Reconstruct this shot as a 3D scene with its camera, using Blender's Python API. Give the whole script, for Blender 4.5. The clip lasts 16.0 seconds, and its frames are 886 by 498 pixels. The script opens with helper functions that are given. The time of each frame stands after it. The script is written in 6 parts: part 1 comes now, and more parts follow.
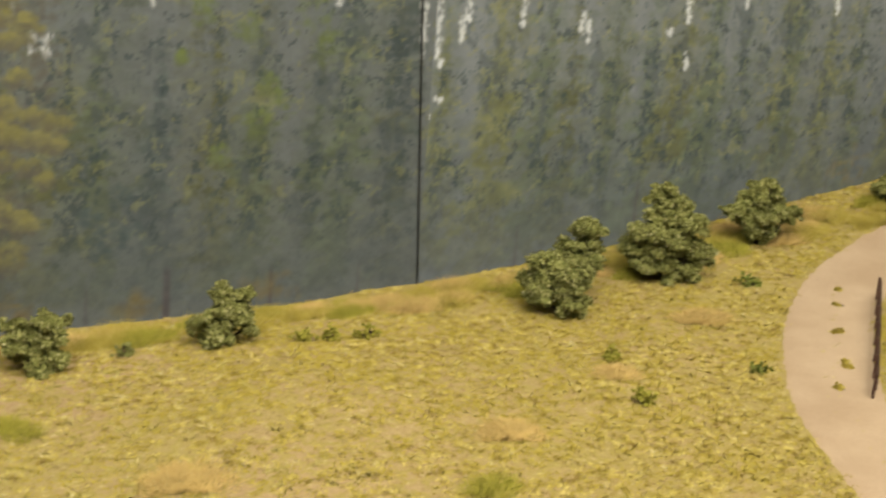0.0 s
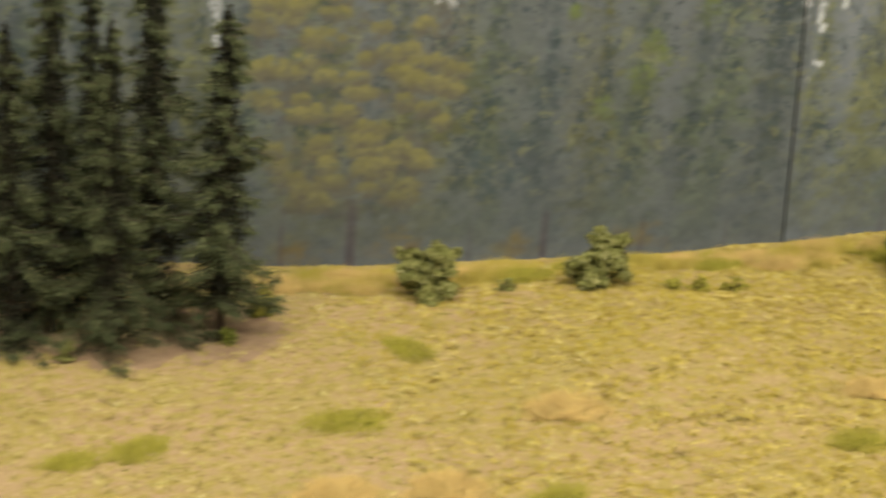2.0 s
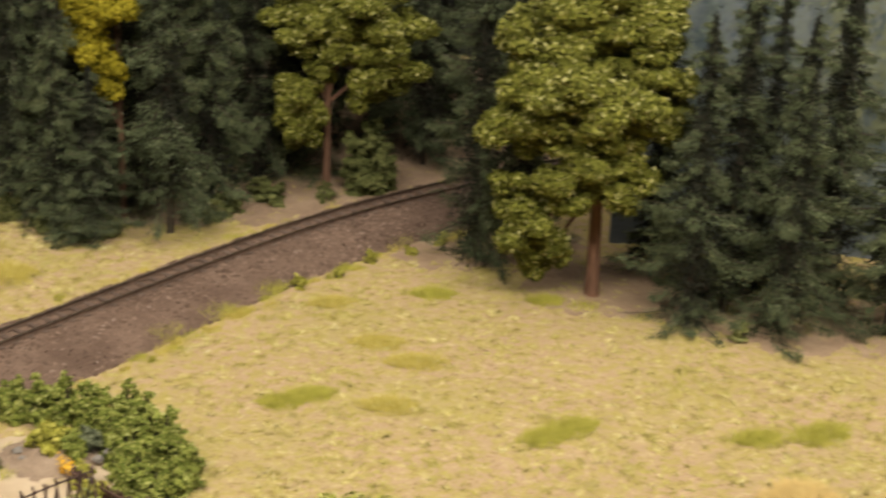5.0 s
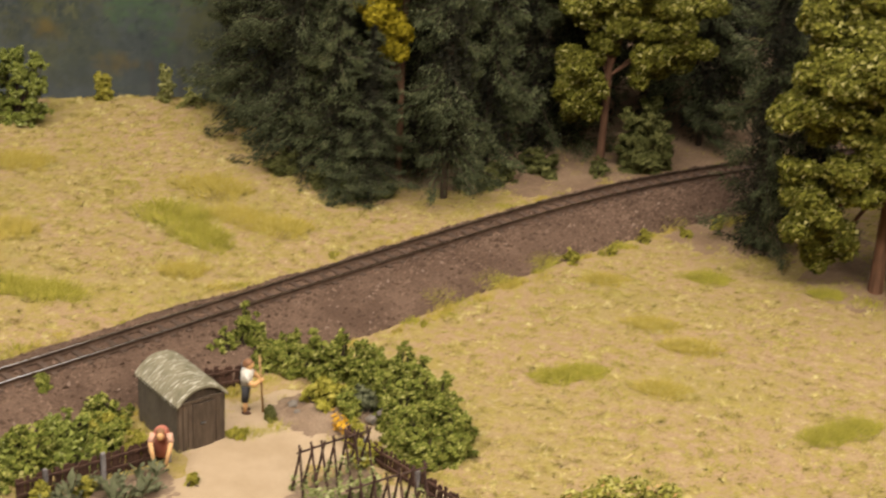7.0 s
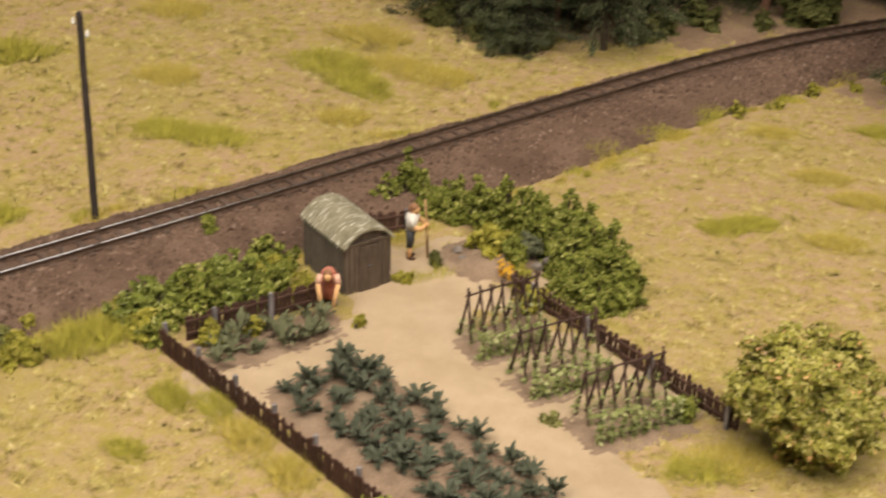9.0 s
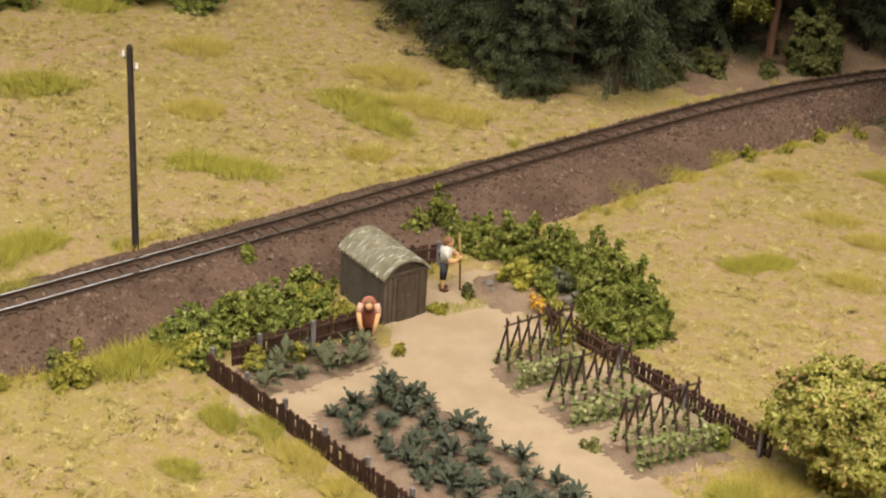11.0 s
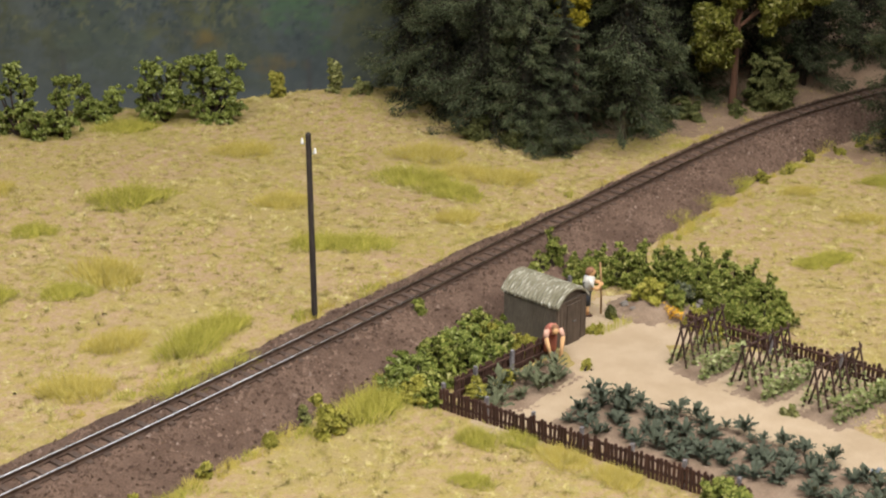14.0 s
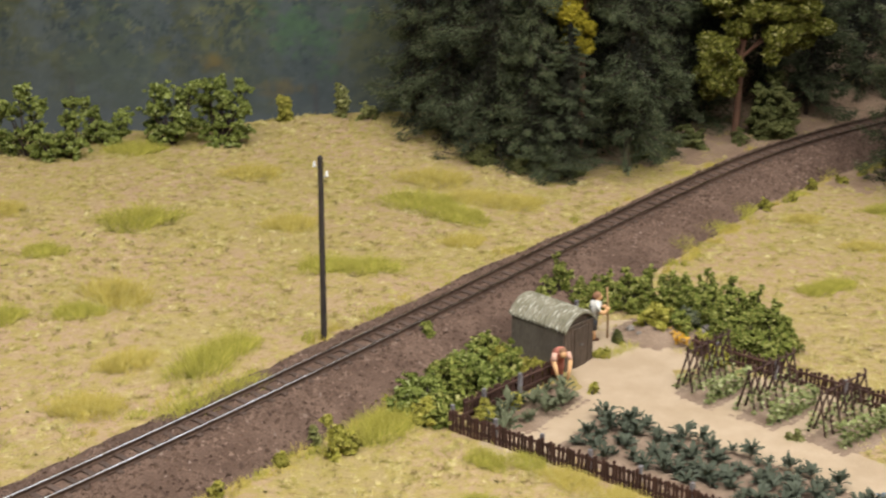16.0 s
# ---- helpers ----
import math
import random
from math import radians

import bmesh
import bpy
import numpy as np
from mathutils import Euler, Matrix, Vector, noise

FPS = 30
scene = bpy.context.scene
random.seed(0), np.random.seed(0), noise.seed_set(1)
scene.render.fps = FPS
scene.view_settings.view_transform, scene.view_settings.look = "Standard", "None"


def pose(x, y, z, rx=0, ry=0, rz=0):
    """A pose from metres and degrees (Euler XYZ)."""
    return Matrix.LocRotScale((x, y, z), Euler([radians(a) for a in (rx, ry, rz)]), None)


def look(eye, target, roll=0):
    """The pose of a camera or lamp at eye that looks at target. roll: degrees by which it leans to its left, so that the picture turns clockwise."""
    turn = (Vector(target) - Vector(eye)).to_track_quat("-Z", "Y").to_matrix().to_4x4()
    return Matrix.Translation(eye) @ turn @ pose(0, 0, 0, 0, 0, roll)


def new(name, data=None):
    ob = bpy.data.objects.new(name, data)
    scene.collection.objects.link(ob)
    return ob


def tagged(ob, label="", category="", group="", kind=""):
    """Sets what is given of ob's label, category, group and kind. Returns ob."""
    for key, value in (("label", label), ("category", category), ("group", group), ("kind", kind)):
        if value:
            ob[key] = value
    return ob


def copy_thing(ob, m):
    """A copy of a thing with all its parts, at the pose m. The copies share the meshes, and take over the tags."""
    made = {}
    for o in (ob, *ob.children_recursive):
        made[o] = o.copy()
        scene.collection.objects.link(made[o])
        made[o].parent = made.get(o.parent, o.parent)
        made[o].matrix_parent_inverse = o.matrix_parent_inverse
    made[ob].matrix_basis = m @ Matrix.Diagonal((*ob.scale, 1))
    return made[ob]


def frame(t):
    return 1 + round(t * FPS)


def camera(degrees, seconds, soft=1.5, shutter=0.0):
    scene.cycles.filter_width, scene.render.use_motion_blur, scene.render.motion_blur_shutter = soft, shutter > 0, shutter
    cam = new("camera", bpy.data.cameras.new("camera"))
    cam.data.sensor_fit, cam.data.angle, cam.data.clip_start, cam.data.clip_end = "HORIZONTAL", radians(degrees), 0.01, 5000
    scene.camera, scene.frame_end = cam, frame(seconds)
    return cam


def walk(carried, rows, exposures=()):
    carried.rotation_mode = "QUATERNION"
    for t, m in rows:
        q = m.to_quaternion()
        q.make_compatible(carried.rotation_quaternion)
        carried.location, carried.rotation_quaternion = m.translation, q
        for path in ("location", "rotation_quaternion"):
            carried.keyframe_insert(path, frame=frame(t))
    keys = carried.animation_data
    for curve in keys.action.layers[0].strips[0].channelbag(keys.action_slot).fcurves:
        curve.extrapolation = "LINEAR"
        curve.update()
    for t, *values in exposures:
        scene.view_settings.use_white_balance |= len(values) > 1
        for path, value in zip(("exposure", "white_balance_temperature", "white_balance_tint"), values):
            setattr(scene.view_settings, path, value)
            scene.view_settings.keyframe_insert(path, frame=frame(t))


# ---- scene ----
# seconds, eye (m), heading, tilt, lean (degrees)
WAY = [
    (0.0, 0.3248, 0.1486, 0.2773, -28.13, -18.80, -4.54),
    (0.5, 0.3215, 0.1485, 0.2780, -26.01, -19.44, -4.77),
    (1.0, 0.3150, 0.1425, 0.2751, -24.02, -19.29, -5.08),
    (1.5, 0.3049, 0.1400, 0.2774, -21.43, -20.49, -5.20),
    (2.0, 0.2863, 0.1274, 0.2840, -16.48, -21.26, -4.31),
    (2.5, 0.2730, 0.1118, 0.2903, -12.79, -21.82, -3.80),
    (3.0, 0.2667, 0.1102, 0.2903, -9.90, -21.91, -3.26),
    (3.5, 0.2510, 0.1091, 0.2903, -7.80, -21.87, -2.72),
    (4.0, 0.2276, 0.1119, 0.2882, -5.00, -21.89, -2.23),
    (4.5, 0.2179, 0.1139, 0.2870, -1.90, -22.24, -1.95),
    (5.0, 0.2104, 0.1190, 0.2852, 1.04, -22.54, -2.10),
    (5.2, 0.2063, 0.1207, 0.2830, 2.25, -22.50, -2.24),
    (7.3, 0.1842, 0.1283, 0.2768, 10.41, -24.22, -2.79),
    (7.5, 0.1821, 0.1288, 0.2744, 10.80, -24.63, -2.67),
    (8.0, 0.1805, 0.1324, 0.2705, 12.11, -25.77, -1.99),
    (8.5, 0.1768, 0.1315, 0.2651, 12.92, -27.03, -1.80),
    (9.0, 0.1729, 0.1295, 0.2635, 14.00, -28.12, -1.65),
    (9.2, 0.1709, 0.1280, 0.2622, 14.59, -28.27, -1.53),
    (11.3, 0.1493, 0.1059, 0.2652, 12.81, -26.00, -3.29),
    (11.5, 0.1578, 0.1070, 0.2649, 13.87, -25.65, -3.28),
    (12.0, 0.1616, 0.0970, 0.2635, 14.96, -23.09, -3.60),
    (12.5, 0.1302, 0.0757, 0.2645, 10.60, -22.59, -4.63),
    (13.0, 0.0702, 0.0516, 0.2661, 5.90, -23.27, -3.42),
    (13.5, 0.0222, 0.0262, 0.2659, 2.07, -22.19, -1.18),
    (14.0, 0.0019, 0.0102, 0.2659, 0.53, -21.92, 0.23),
    (14.5, 0.0000, 0.0000, 0.2700, -0.00, -21.72, 0.44),
    (15.0, 0.0021, -0.0070, 0.2691, -0.26, -20.71, 0.17),
    (15.5, -0.0015, -0.0042, 0.2684, -0.57, -20.70, -0.16),
    (16.0, -0.0041, 0.0040, 0.2671, 0.51, -21.00, -0.36),
]
cam = camera(30.24, 16.0, soft=2.1, shutter=0.6)
walk(cam, [(r[0], pose(r[1], r[2], r[3], 90 + r[5], r[6], r[4])) for r in WAY],
     exposures=[(0.0, -0.17, 6950, 6), (1.5, -0.16, 6950, 7), (2.5, -0.08, 6900, 8), (3.5, 0.07, 6600, 9), (5.0, 0.08, 6500, 11), (7.4, -0.14, 6950, 17), (9.0, -0.22, 6950, 17), (11.5, -0.20, 6500, 14), (12.5, -0.12, 6300, 13), (14.0, -0.10, 5950, 14), (16.0, -0.06, 5900, 14)])

# ---- light: a lamp strip over the front of the layout and the hall's ceiling panel ----
scene.view_settings.exposure = 0.0
world = bpy.data.worlds.new("hall_air")
scene.world = world
world.use_nodes = True
world.node_tree.nodes["Background"].inputs[0].default_value = (0.95, 0.9, 0.82, 1)
world.node_tree.nodes["Background"].inputs[1].default_value = 0.12


def area_lamp(name, eye, target, sx, sy, watts, colour):
    data = bpy.data.lights.new(name, "AREA")
    data.shape, data.size, data.size_y, data.energy, data.color = "RECTANGLE", sx, sy, watts, colour
    ob = new(name, data)
    ob.matrix_world = look(eye, target)
    return ob


area_lamp("layout_lamp", (0.37, 0.02, 0.92), (0.37, 0.66, 0.0), 2.0, 0.16, 27.0, (1.0, 0.955, 0.83))
area_lamp("hall_lamp", (0.3, 0.3, 2.45), (0.3, 0.301, 0.0), 2.4, 1.6, 42.0, (1.0, 0.975, 0.90))
# Bluish lamp in the unseen back window, added for the glint on the rails.
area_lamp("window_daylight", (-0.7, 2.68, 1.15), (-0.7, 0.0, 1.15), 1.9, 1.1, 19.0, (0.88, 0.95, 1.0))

S = 1 / 87          # the models' scale
rng = np.random.default_rng(7)


# ---- materials ----
def shader(name, rough=0.8, metal=0.0, spec=0.3):
    m = bpy.data.materials.new(name)
    m.use_nodes = True
    nt = m.node_tree
    b = nt.nodes["Principled BSDF"]
    b.inputs["Roughness"].default_value = rough
    b.inputs["Metallic"].default_value = metal
    b.inputs["Specular IOR Level"].default_value = spec
    return m, nt, b


def ramp(nt, stops):
    r = nt.nodes.new("ShaderNodeValToRGB")
    e = r.color_ramp.elements
    while len(e) < len(stops):
        e.new(0.5)
    for k, (p, c) in zip(e, stops):
        k.position, k.color = p, (*c, 1)
    return r


def noise_tex(nt, scale, detail=4.0, rough=0.6, stretch=None):
    co = nt.nodes.new("ShaderNodeTexCoord")
    n = nt.nodes.new("ShaderNodeTexNoise")
    n.inputs["Scale"].default_value = scale
    n.inputs["Detail"].default_value = detail
    n.inputs["Roughness"].default_value = rough
    if stretch:
        mp = nt.nodes.new("ShaderNodeMapping")
        mp.inputs["Scale"].default_value = stretch
        nt.links.new(co.outputs["Object"], mp.inputs["Vector"])
        nt.links.new(mp.outputs["Vector"], n.inputs["Vector"])
    else:
        nt.links.new(co.outputs["Object"], n.inputs["Vector"])
    return n


def mix(nt, kind, fac, a, b):
    m = nt.nodes.new("ShaderNodeMix")
    m.data_type, m.blend_type = "RGBA", kind
    for k, v in ((0, fac), (6, a), (7, b)):
        if isinstance(v, (int, float)):
            m.inputs[k].default_value = v
        elif isinstance(v, tuple):
            m.inputs[k].default_value = (*v, 1)
        else:
            nt.links.new(v, m.inputs[k])
    return m.outputs[2]


def bump(nt, b, height, strength, dist):
    n = nt.nodes.new("ShaderNodeBump")
    n.inputs["Strength"].default_value, n.inputs["Distance"].default_value = strength, dist
    nt.links.new(height, n.inputs["Height"])
    nt.links.new(n.outputs["Normal"], b.inputs["Normal"])


def grainy(name, stops, big, small, rough=0.85, relief=0.0006, metal=0.0, spec=0.25, stretch=None, depth=0.45):
    """A surface with broad patches and fine grain."""
    m, nt, b = shader(name, rough, metal, spec)
    n1 = noise_tex(nt, big, 3.0, 0.55, stretch)
    n2 = noise_tex(nt, small, 5.0, 0.7, stretch)
    r = ramp(nt, stops)
    nt.links.new(n1.outputs["Fac"], r.inputs["Fac"])
    g = ramp(nt, [(0.3, (1 - depth,) * 3), (0.7, (1 + 0.0,) * 3)])
    nt.links.new(n2.outputs["Fac"], g.inputs["Fac"])
    nt.links.new(mix(nt, "MULTIPLY", 1.0, r.outputs["Color"], g.outputs["Color"]), b.inputs["Base Color"])
    bump(nt, b, n2.outputs["Fac"], 0.7, relief)
    return m


def leafy(name, stops, patch=60.0, rough=0.85, spec=0.12, thin=0.35, vary=0.0):
    """Leaves: each leaf its own tone, and slow changes over the plant."""
    m, nt, b = shader(name, rough, 0.0, spec)
    geo = nt.nodes.new("ShaderNodeNewGeometry")
    r = ramp(nt, stops)
    nt.links.new(geo.outputs["Random Per Island"], r.inputs["Fac"])
    n = noise_tex(nt, patch, 2.0)
    g = ramp(nt, [(0.3, (0.68,) * 3), (0.7, (1.0,) * 3)])
    nt.links.new(n.outputs["Fac"], g.inputs["Fac"])
    c = mix(nt, "MULTIPLY", 1.0, r.outputs["Color"], g.outputs["Color"])
    if vary:                                          # one plant darker than the next
        own = nt.nodes.new("ShaderNodeObjectInfo")
        w = ramp(nt, [(0.0, (1.0 - vary, 1.0 - vary, 1.0 - vary * 0.85)), (1.0, (1.0,) * 3)])
        nt.links.new(own.outputs["Random"], w.inputs["Fac"])
        c = mix(nt, "MULTIPLY", 1.0, c, w.outputs["Color"])
    nt.links.new(c, b.inputs["Base Color"])
    if thin:
        tl = nt.nodes.new("ShaderNodeBsdfTranslucent")
        nt.links.new(c, tl.inputs["Color"])
        ms = nt.nodes.new("ShaderNodeMixShader")
        ms.inputs[0].default_value = thin
        nt.links.new(b.outputs[0], ms.inputs[1])
        nt.links.new(tl.outputs[0], ms.inputs[2])
        nt.links.new(ms.outputs[0], nt.nodes["Material Output"].inputs["Surface"])
    return m


def wooden(name, dark, light, scale=900.0, rough=0.85):
    m, nt, b = shader(name, rough, 0.0, 0.2)
    n1 = noise_tex(nt, scale, 4.0, 0.7, (1, 1, 0.12))
    n2 = noise_tex(nt, scale * 0.12, 2.0)
    oi = nt.nodes.new("ShaderNodeObjectInfo")
    r = ramp(nt, [(0.3, dark), (0.72, light)])
    nt.links.new(n1.outputs["Fac"], r.inputs["Fac"])
    g = ramp(nt, [(0.0, (0.7,) * 3), (1.0, (1.0,) * 3)])
    nt.links.new(oi.outputs["Random"], g.inputs["Fac"])
    c = mix(nt, "MULTIPLY", 1.0, r.outputs["Color"], g.outputs["Color"])
    g2 = ramp(nt, [(0.35, (0.75,) * 3), (0.65, (1.0,) * 3)])
    nt.links.new(n2.outputs["Fac"], g2.inputs["Fac"])
    nt.links.new(mix(nt, "MULTIPLY", 1.0, c, g2.outputs["Color"]), b.inputs["Base Color"])
    bump(nt, b, n1.outputs["Fac"], 0.5, 0.0003)
    return m


M = {}
M["paint_print"], nt, b = shader("printed_board", 0.9, 0.0, 0.1)
at = nt.nodes.new("ShaderNodeVertexColor")
at.layer_name = "ink"
nt.links.new(at.outputs["Color"], b.inputs["Base Color"])

# pasture: sandy earth with blotches of olive and straw turf
M["pasture"], nt, b = shader("pasture_scatter", 0.95, 0.0, 0.1)
n1 = noise_tex(nt, 14.0, 3.0, 0.55)
n2 = noise_tex(nt, 190.0, 6.0, 0.72)
n3 = noise_tex(nt, 1100.0, 4.0, 0.75)
n4 = noise_tex(nt, 260.0, 6.0, 0.72)
r1 = ramp(nt, [(0.36, (0.420, 0.284, 0.168)), (0.50, (0.410, 0.286, 0.156)), (0.62, (0.380, 0.288, 0.122))])
nt.links.new(n1.outputs["Fac"], r1.inputs["Fac"])
co = nt.nodes.new("ShaderNodeTexCoord")           # the hill is strewn yellower than the pasture
sp = nt.nodes.new("ShaderNodeSeparateXYZ")
nt.links.new(co.outputs["Object"], sp.inputs[0])
fx = ramp(nt, [(0.44, (0.0,) * 3), (0.66, (0.38,) * 3)])
nt.links.new(sp.outputs["X"], fx.inputs["Fac"])
hill_base = mix(nt, "MIX", fx.outputs["Color"], r1.outputs["Color"], (0.40, 0.315, 0.085))
f2 = ramp(nt, [(0.47, (0.0,) * 3), (0.55, (0.75,) * 3)])
nt.links.new(n2.outputs["Fac"], f2.inputs["Fac"])
c = mix(nt, "MIX", f2.outputs["Color"], hill_base, (0.365, 0.290, 0.080))
f4 = ramp(nt, [(0.56, (0.0,) * 3), (0.64, (0.85,) * 3)])
nt.links.new(n4.outputs["Fac"], f4.inputs["Fac"])
c = mix(nt, "MIX", f4.outputs["Color"], c, (0.27, 0.19, 0.07))
f5 = ramp(nt, [(0.34, (0.75,) * 3), (0.44, (0.0,) * 3)])
nt.links.new(n4.outputs["Fac"], f5.inputs["Fac"])
c = mix(nt, "MIX", f5.outputs["Color"], c, (0.54, 0.43, 0.205))
r3 = ramp(nt, [(0.30, (0.68,) * 3), (0.5, (0.93,) * 3), (0.75, (1.0,) * 3)])
nt.links.new(n3.outputs["Fac"], r3.inputs["Fac"])
nt.links.new(mix(nt, "MULTIPLY", 1.0, c, r3.outputs["Color"]), b.inputs["Base Color"])
bump(nt, b, mix(nt, "ADD", 0.25, n2.outputs["Fac"], n3.outputs["Fac"]), 0.7, 0.0016)

M["ballast"] = grainy("ballast_gravel", [(0.35, (0.138, 0.084, 0.058)), (0.65, (0.22, 0.140, 0.098))], 60, 1500, 0.9, 0.0008, depth=0.55)
M["stone"] = leafy("gravel_stones", [(0.0, (0.095, 0.060, 0.043)), (0.6, (0.175, 0.112, 0.080)), (0.97, (0.25, 0.168, 0.123)), (1.0, (0.34, 0.25, 0.20))], 50, thin=0.0)
M["sand"] = grainy("sandy_path", [(0.35, (0.43, 0.318, 0.200)), (0.65, (0.50, 0.378, 0.25))], 70, 2200, 0.95, 0.0003, depth=0.22)
M["road"] = grainy("gravel_road", [(0.35, (0.46, 0.325, 0.215)), (0.65, (0.54, 0.395, 0.27))], 25, 1800, 0.95, 0.0004, depth=0.25)
M["soil"] = grainy("garden_soil", [(0.35, (0.255, 0.172, 0.115)), (0.65, (0.37, 0.265, 0.182))], 120, 1600, 0.95, 0.0008, depth=0.40)
M["sleeper"] = wooden("tarred_sleeper", (0.091, 0.060, 0.045), (0.176, 0.119, 0.088), rough=0.65)
M["rail_side"] = grainy("rusty_rail_side", [(0.35, (0.075, 0.046, 0.032)), (0.65, (0.144, 0.090, 0.062))], 300, 2500, 0.6, 0.0001)
M["rail_top"] = grainy("worn_rail_top", [(0.35, (0.62, 0.56, 0.50)), (0.65, (0.82, 0.78, 0.72))], 60, 2500, 0.17, 0.000001, metal=1.0, spec=0.6, depth=0.25)
M["fence"] = wooden("brown_fence_wood", (0.058, 0.030, 0.022), (0.165, 0.088, 0.062))
M["rail_wood"] = wooden("fence_rail_wood", (0.07, 0.036, 0.026), (0.16, 0.09, 0.064))
M["post"] = grainy("grey_concrete_post", [(0.35, (0.20, 0.18, 0.18)), (0.65, (0.34, 0.31, 0.31))], 300, 2500, 0.85, 0.0002)
M["stick"] = wooden("bean_pole_wood", (0.055, 0.032, 0.026), (0.165, 0.098, 0.078))
M["shed_side"] = grainy("tarred_shed_wall", [(0.35, (0.120, 0.100, 0.077)), (0.65, (0.175, 0.148, 0.115))], 160, 1800, 0.85, 0.0002, stretch=(1, 1, 0.2))
M["shed_front"] = wooden("weathered_plank", (0.095, 0.068, 0.050), (0.20, 0.15, 0.11))
M["roof"], nt, b = shader("mossy_corrugated_roof", 0.8, 0.0, 0.25)
n1 = noise_tex(nt, 1900.0, 3.0, 0.6, (0.14, 1.0, 0.14))
n2 = noise_tex(nt, 260.0, 4.0, 0.6)
r1 = ramp(nt, [(0.3, (0.150, 0.135, 0.085)), (0.6, (0.235, 0.215, 0.150))])
nt.links.new(n2.outputs["Fac"], r1.inputs["Fac"])
f1 = ramp(nt, [(0.55, (0.0,) * 3), (0.62, (1.0,) * 3)])
nt.links.new(n1.outputs["Fac"], f1.inputs["Fac"])
f2 = ramp(nt, [(0.36, (0.3,) * 3), (0.56, (1.0,) * 3)])
nt.links.new(n2.outputs["Fac"], f2.inputs["Fac"])
nt.links.new(mix(nt, "MIX", mix(nt, "MULTIPLY", 1.0, f1.outputs["Color"], f2.outputs["Color"]), r1.outputs["Color"], (0.52, 0.50, 0.42)), b.inputs["Base Color"])
bump(nt, b, n1.outputs["Fac"], 0.5, 0.0003)
M["iron"] = grainy("grey_iron", [(0.35, (0.16, 0.16, 0.16)), (0.65, (0.28, 0.28, 0.28))], 500, 3000, 0.5, 0.0001, metal=0.6)
M["pole"] = wooden("dark_pole_wood", (0.045, 0.036, 0.031), (0.105, 0.086, 0.074))
M["porcelain"] = grainy("white_porcelain", [(0.3, (0.74, 0.73, 0.70)), (0.7, (0.82, 0.81, 0.78))], 800, 3000, 0.25, 0.00002, spec=0.5, depth=0.06)
M["bark"] = wooden("spruce_bark", (0.04, 0.028, 0.02), (0.10, 0.07, 0.05), 700)
M["bark_red"] = wooden("reddish_bark", (0.13, 0.065, 0.04), (0.27, 0.145, 0.09), 700)
M["spruce"] = leafy("spruce_needles", [(0.0, (0.043, 0.051, 0.025)), (0.45, (0.085, 0.100, 0.045)), (0.85, (0.144, 0.162, 0.076)), (1.0, (0.233, 0.249, 0.126))], 45, thin=0.05, vary=0.30)
M["spruce_shoot"] = leafy("pale_spruce_shoots", [(0.0, (0.078, 0.095, 0.043)), (0.5, (0.144, 0.167, 0.078)), (0.9, (0.231, 0.252, 0.130)), (1.0, (0.369, 0.386, 0.242))], 45, thin=0.05, vary=0.30)
# The shade in the hollows between boughs is put into this near-black colour.
M["spruce_hollow_shade"] = leafy("shaded_inner_needles", [(0.0, (0.013, 0.013, 0.009)), (0.6, (0.024, 0.025, 0.016)), (1.0, (0.041, 0.039, 0.025))], 45, thin=0.0)
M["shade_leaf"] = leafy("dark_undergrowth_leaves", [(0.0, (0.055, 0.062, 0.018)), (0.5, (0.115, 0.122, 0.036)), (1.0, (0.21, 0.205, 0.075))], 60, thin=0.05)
M["maple"] = leafy("yellow_green_leaves", [(0.0, (0.063, 0.067, 0.009)), (0.5, (0.146, 0.146, 0.021)), (0.88, (0.252, 0.240, 0.047)), (1.0, (0.499, 0.455, 0.189))], 40, thin=0.05)
M["gold"] = leafy("golden_leaves", [(0.0, (0.14, 0.116, 0.007)), (0.5, (0.28, 0.226, 0.012)), (1.0, (0.42, 0.34, 0.03))], 40, thin=0.05)
M["olive"] = leafy("olive_leaves", [(0.0, (0.130, 0.138, 0.038)), (0.5, (0.26, 0.265, 0.082)), (0.9, (0.40, 0.385, 0.145)), (1.0, (0.56, 0.52, 0.27))], 60, thin=0.05)
M["green"] = leafy("garden_green_leaves", [(0.0, (0.088, 0.109, 0.018)), (0.5, (0.209, 0.235, 0.042)), (0.9, (0.352, 0.353, 0.084)), (1.0, (0.573, 0.543, 0.203))], 60, thin=0.05)
M["field"] = leafy("field_bush_leaves", [(0.0, (0.097, 0.119, 0.019)), (0.5, (0.198, 0.229, 0.044)), (0.9, (0.313, 0.343, 0.088)), (1.0, (0.515, 0.551, 0.240))], 60, thin=0.05)
M["lime"] = leafy("lime_leaves", [(0.0, (0.20, 0.19, 0.026)), (0.5, (0.36, 0.33, 0.05)), (1.0, (0.52, 0.46, 0.11))], 80, thin=0.05)
M["apple"] = leafy("apple_leaves", [(0.0, (0.18, 0.178, 0.028)), (0.5, (0.36, 0.335, 0.07)), (0.92, (0.56, 0.51, 0.18)), (0.97, (0.60, 0.34, 0.14)), (1.0, (0.64, 0.36, 0.17))], 60, thin=0.05)
M["cabbage"] = leafy("grey_green_cabbage", [(0.0, (0.050, 0.058, 0.038)), (0.6, (0.102, 0.114, 0.076)), (1.0, (0.230, 0.250, 0.168))], 400, 0.5, thin=0.05)
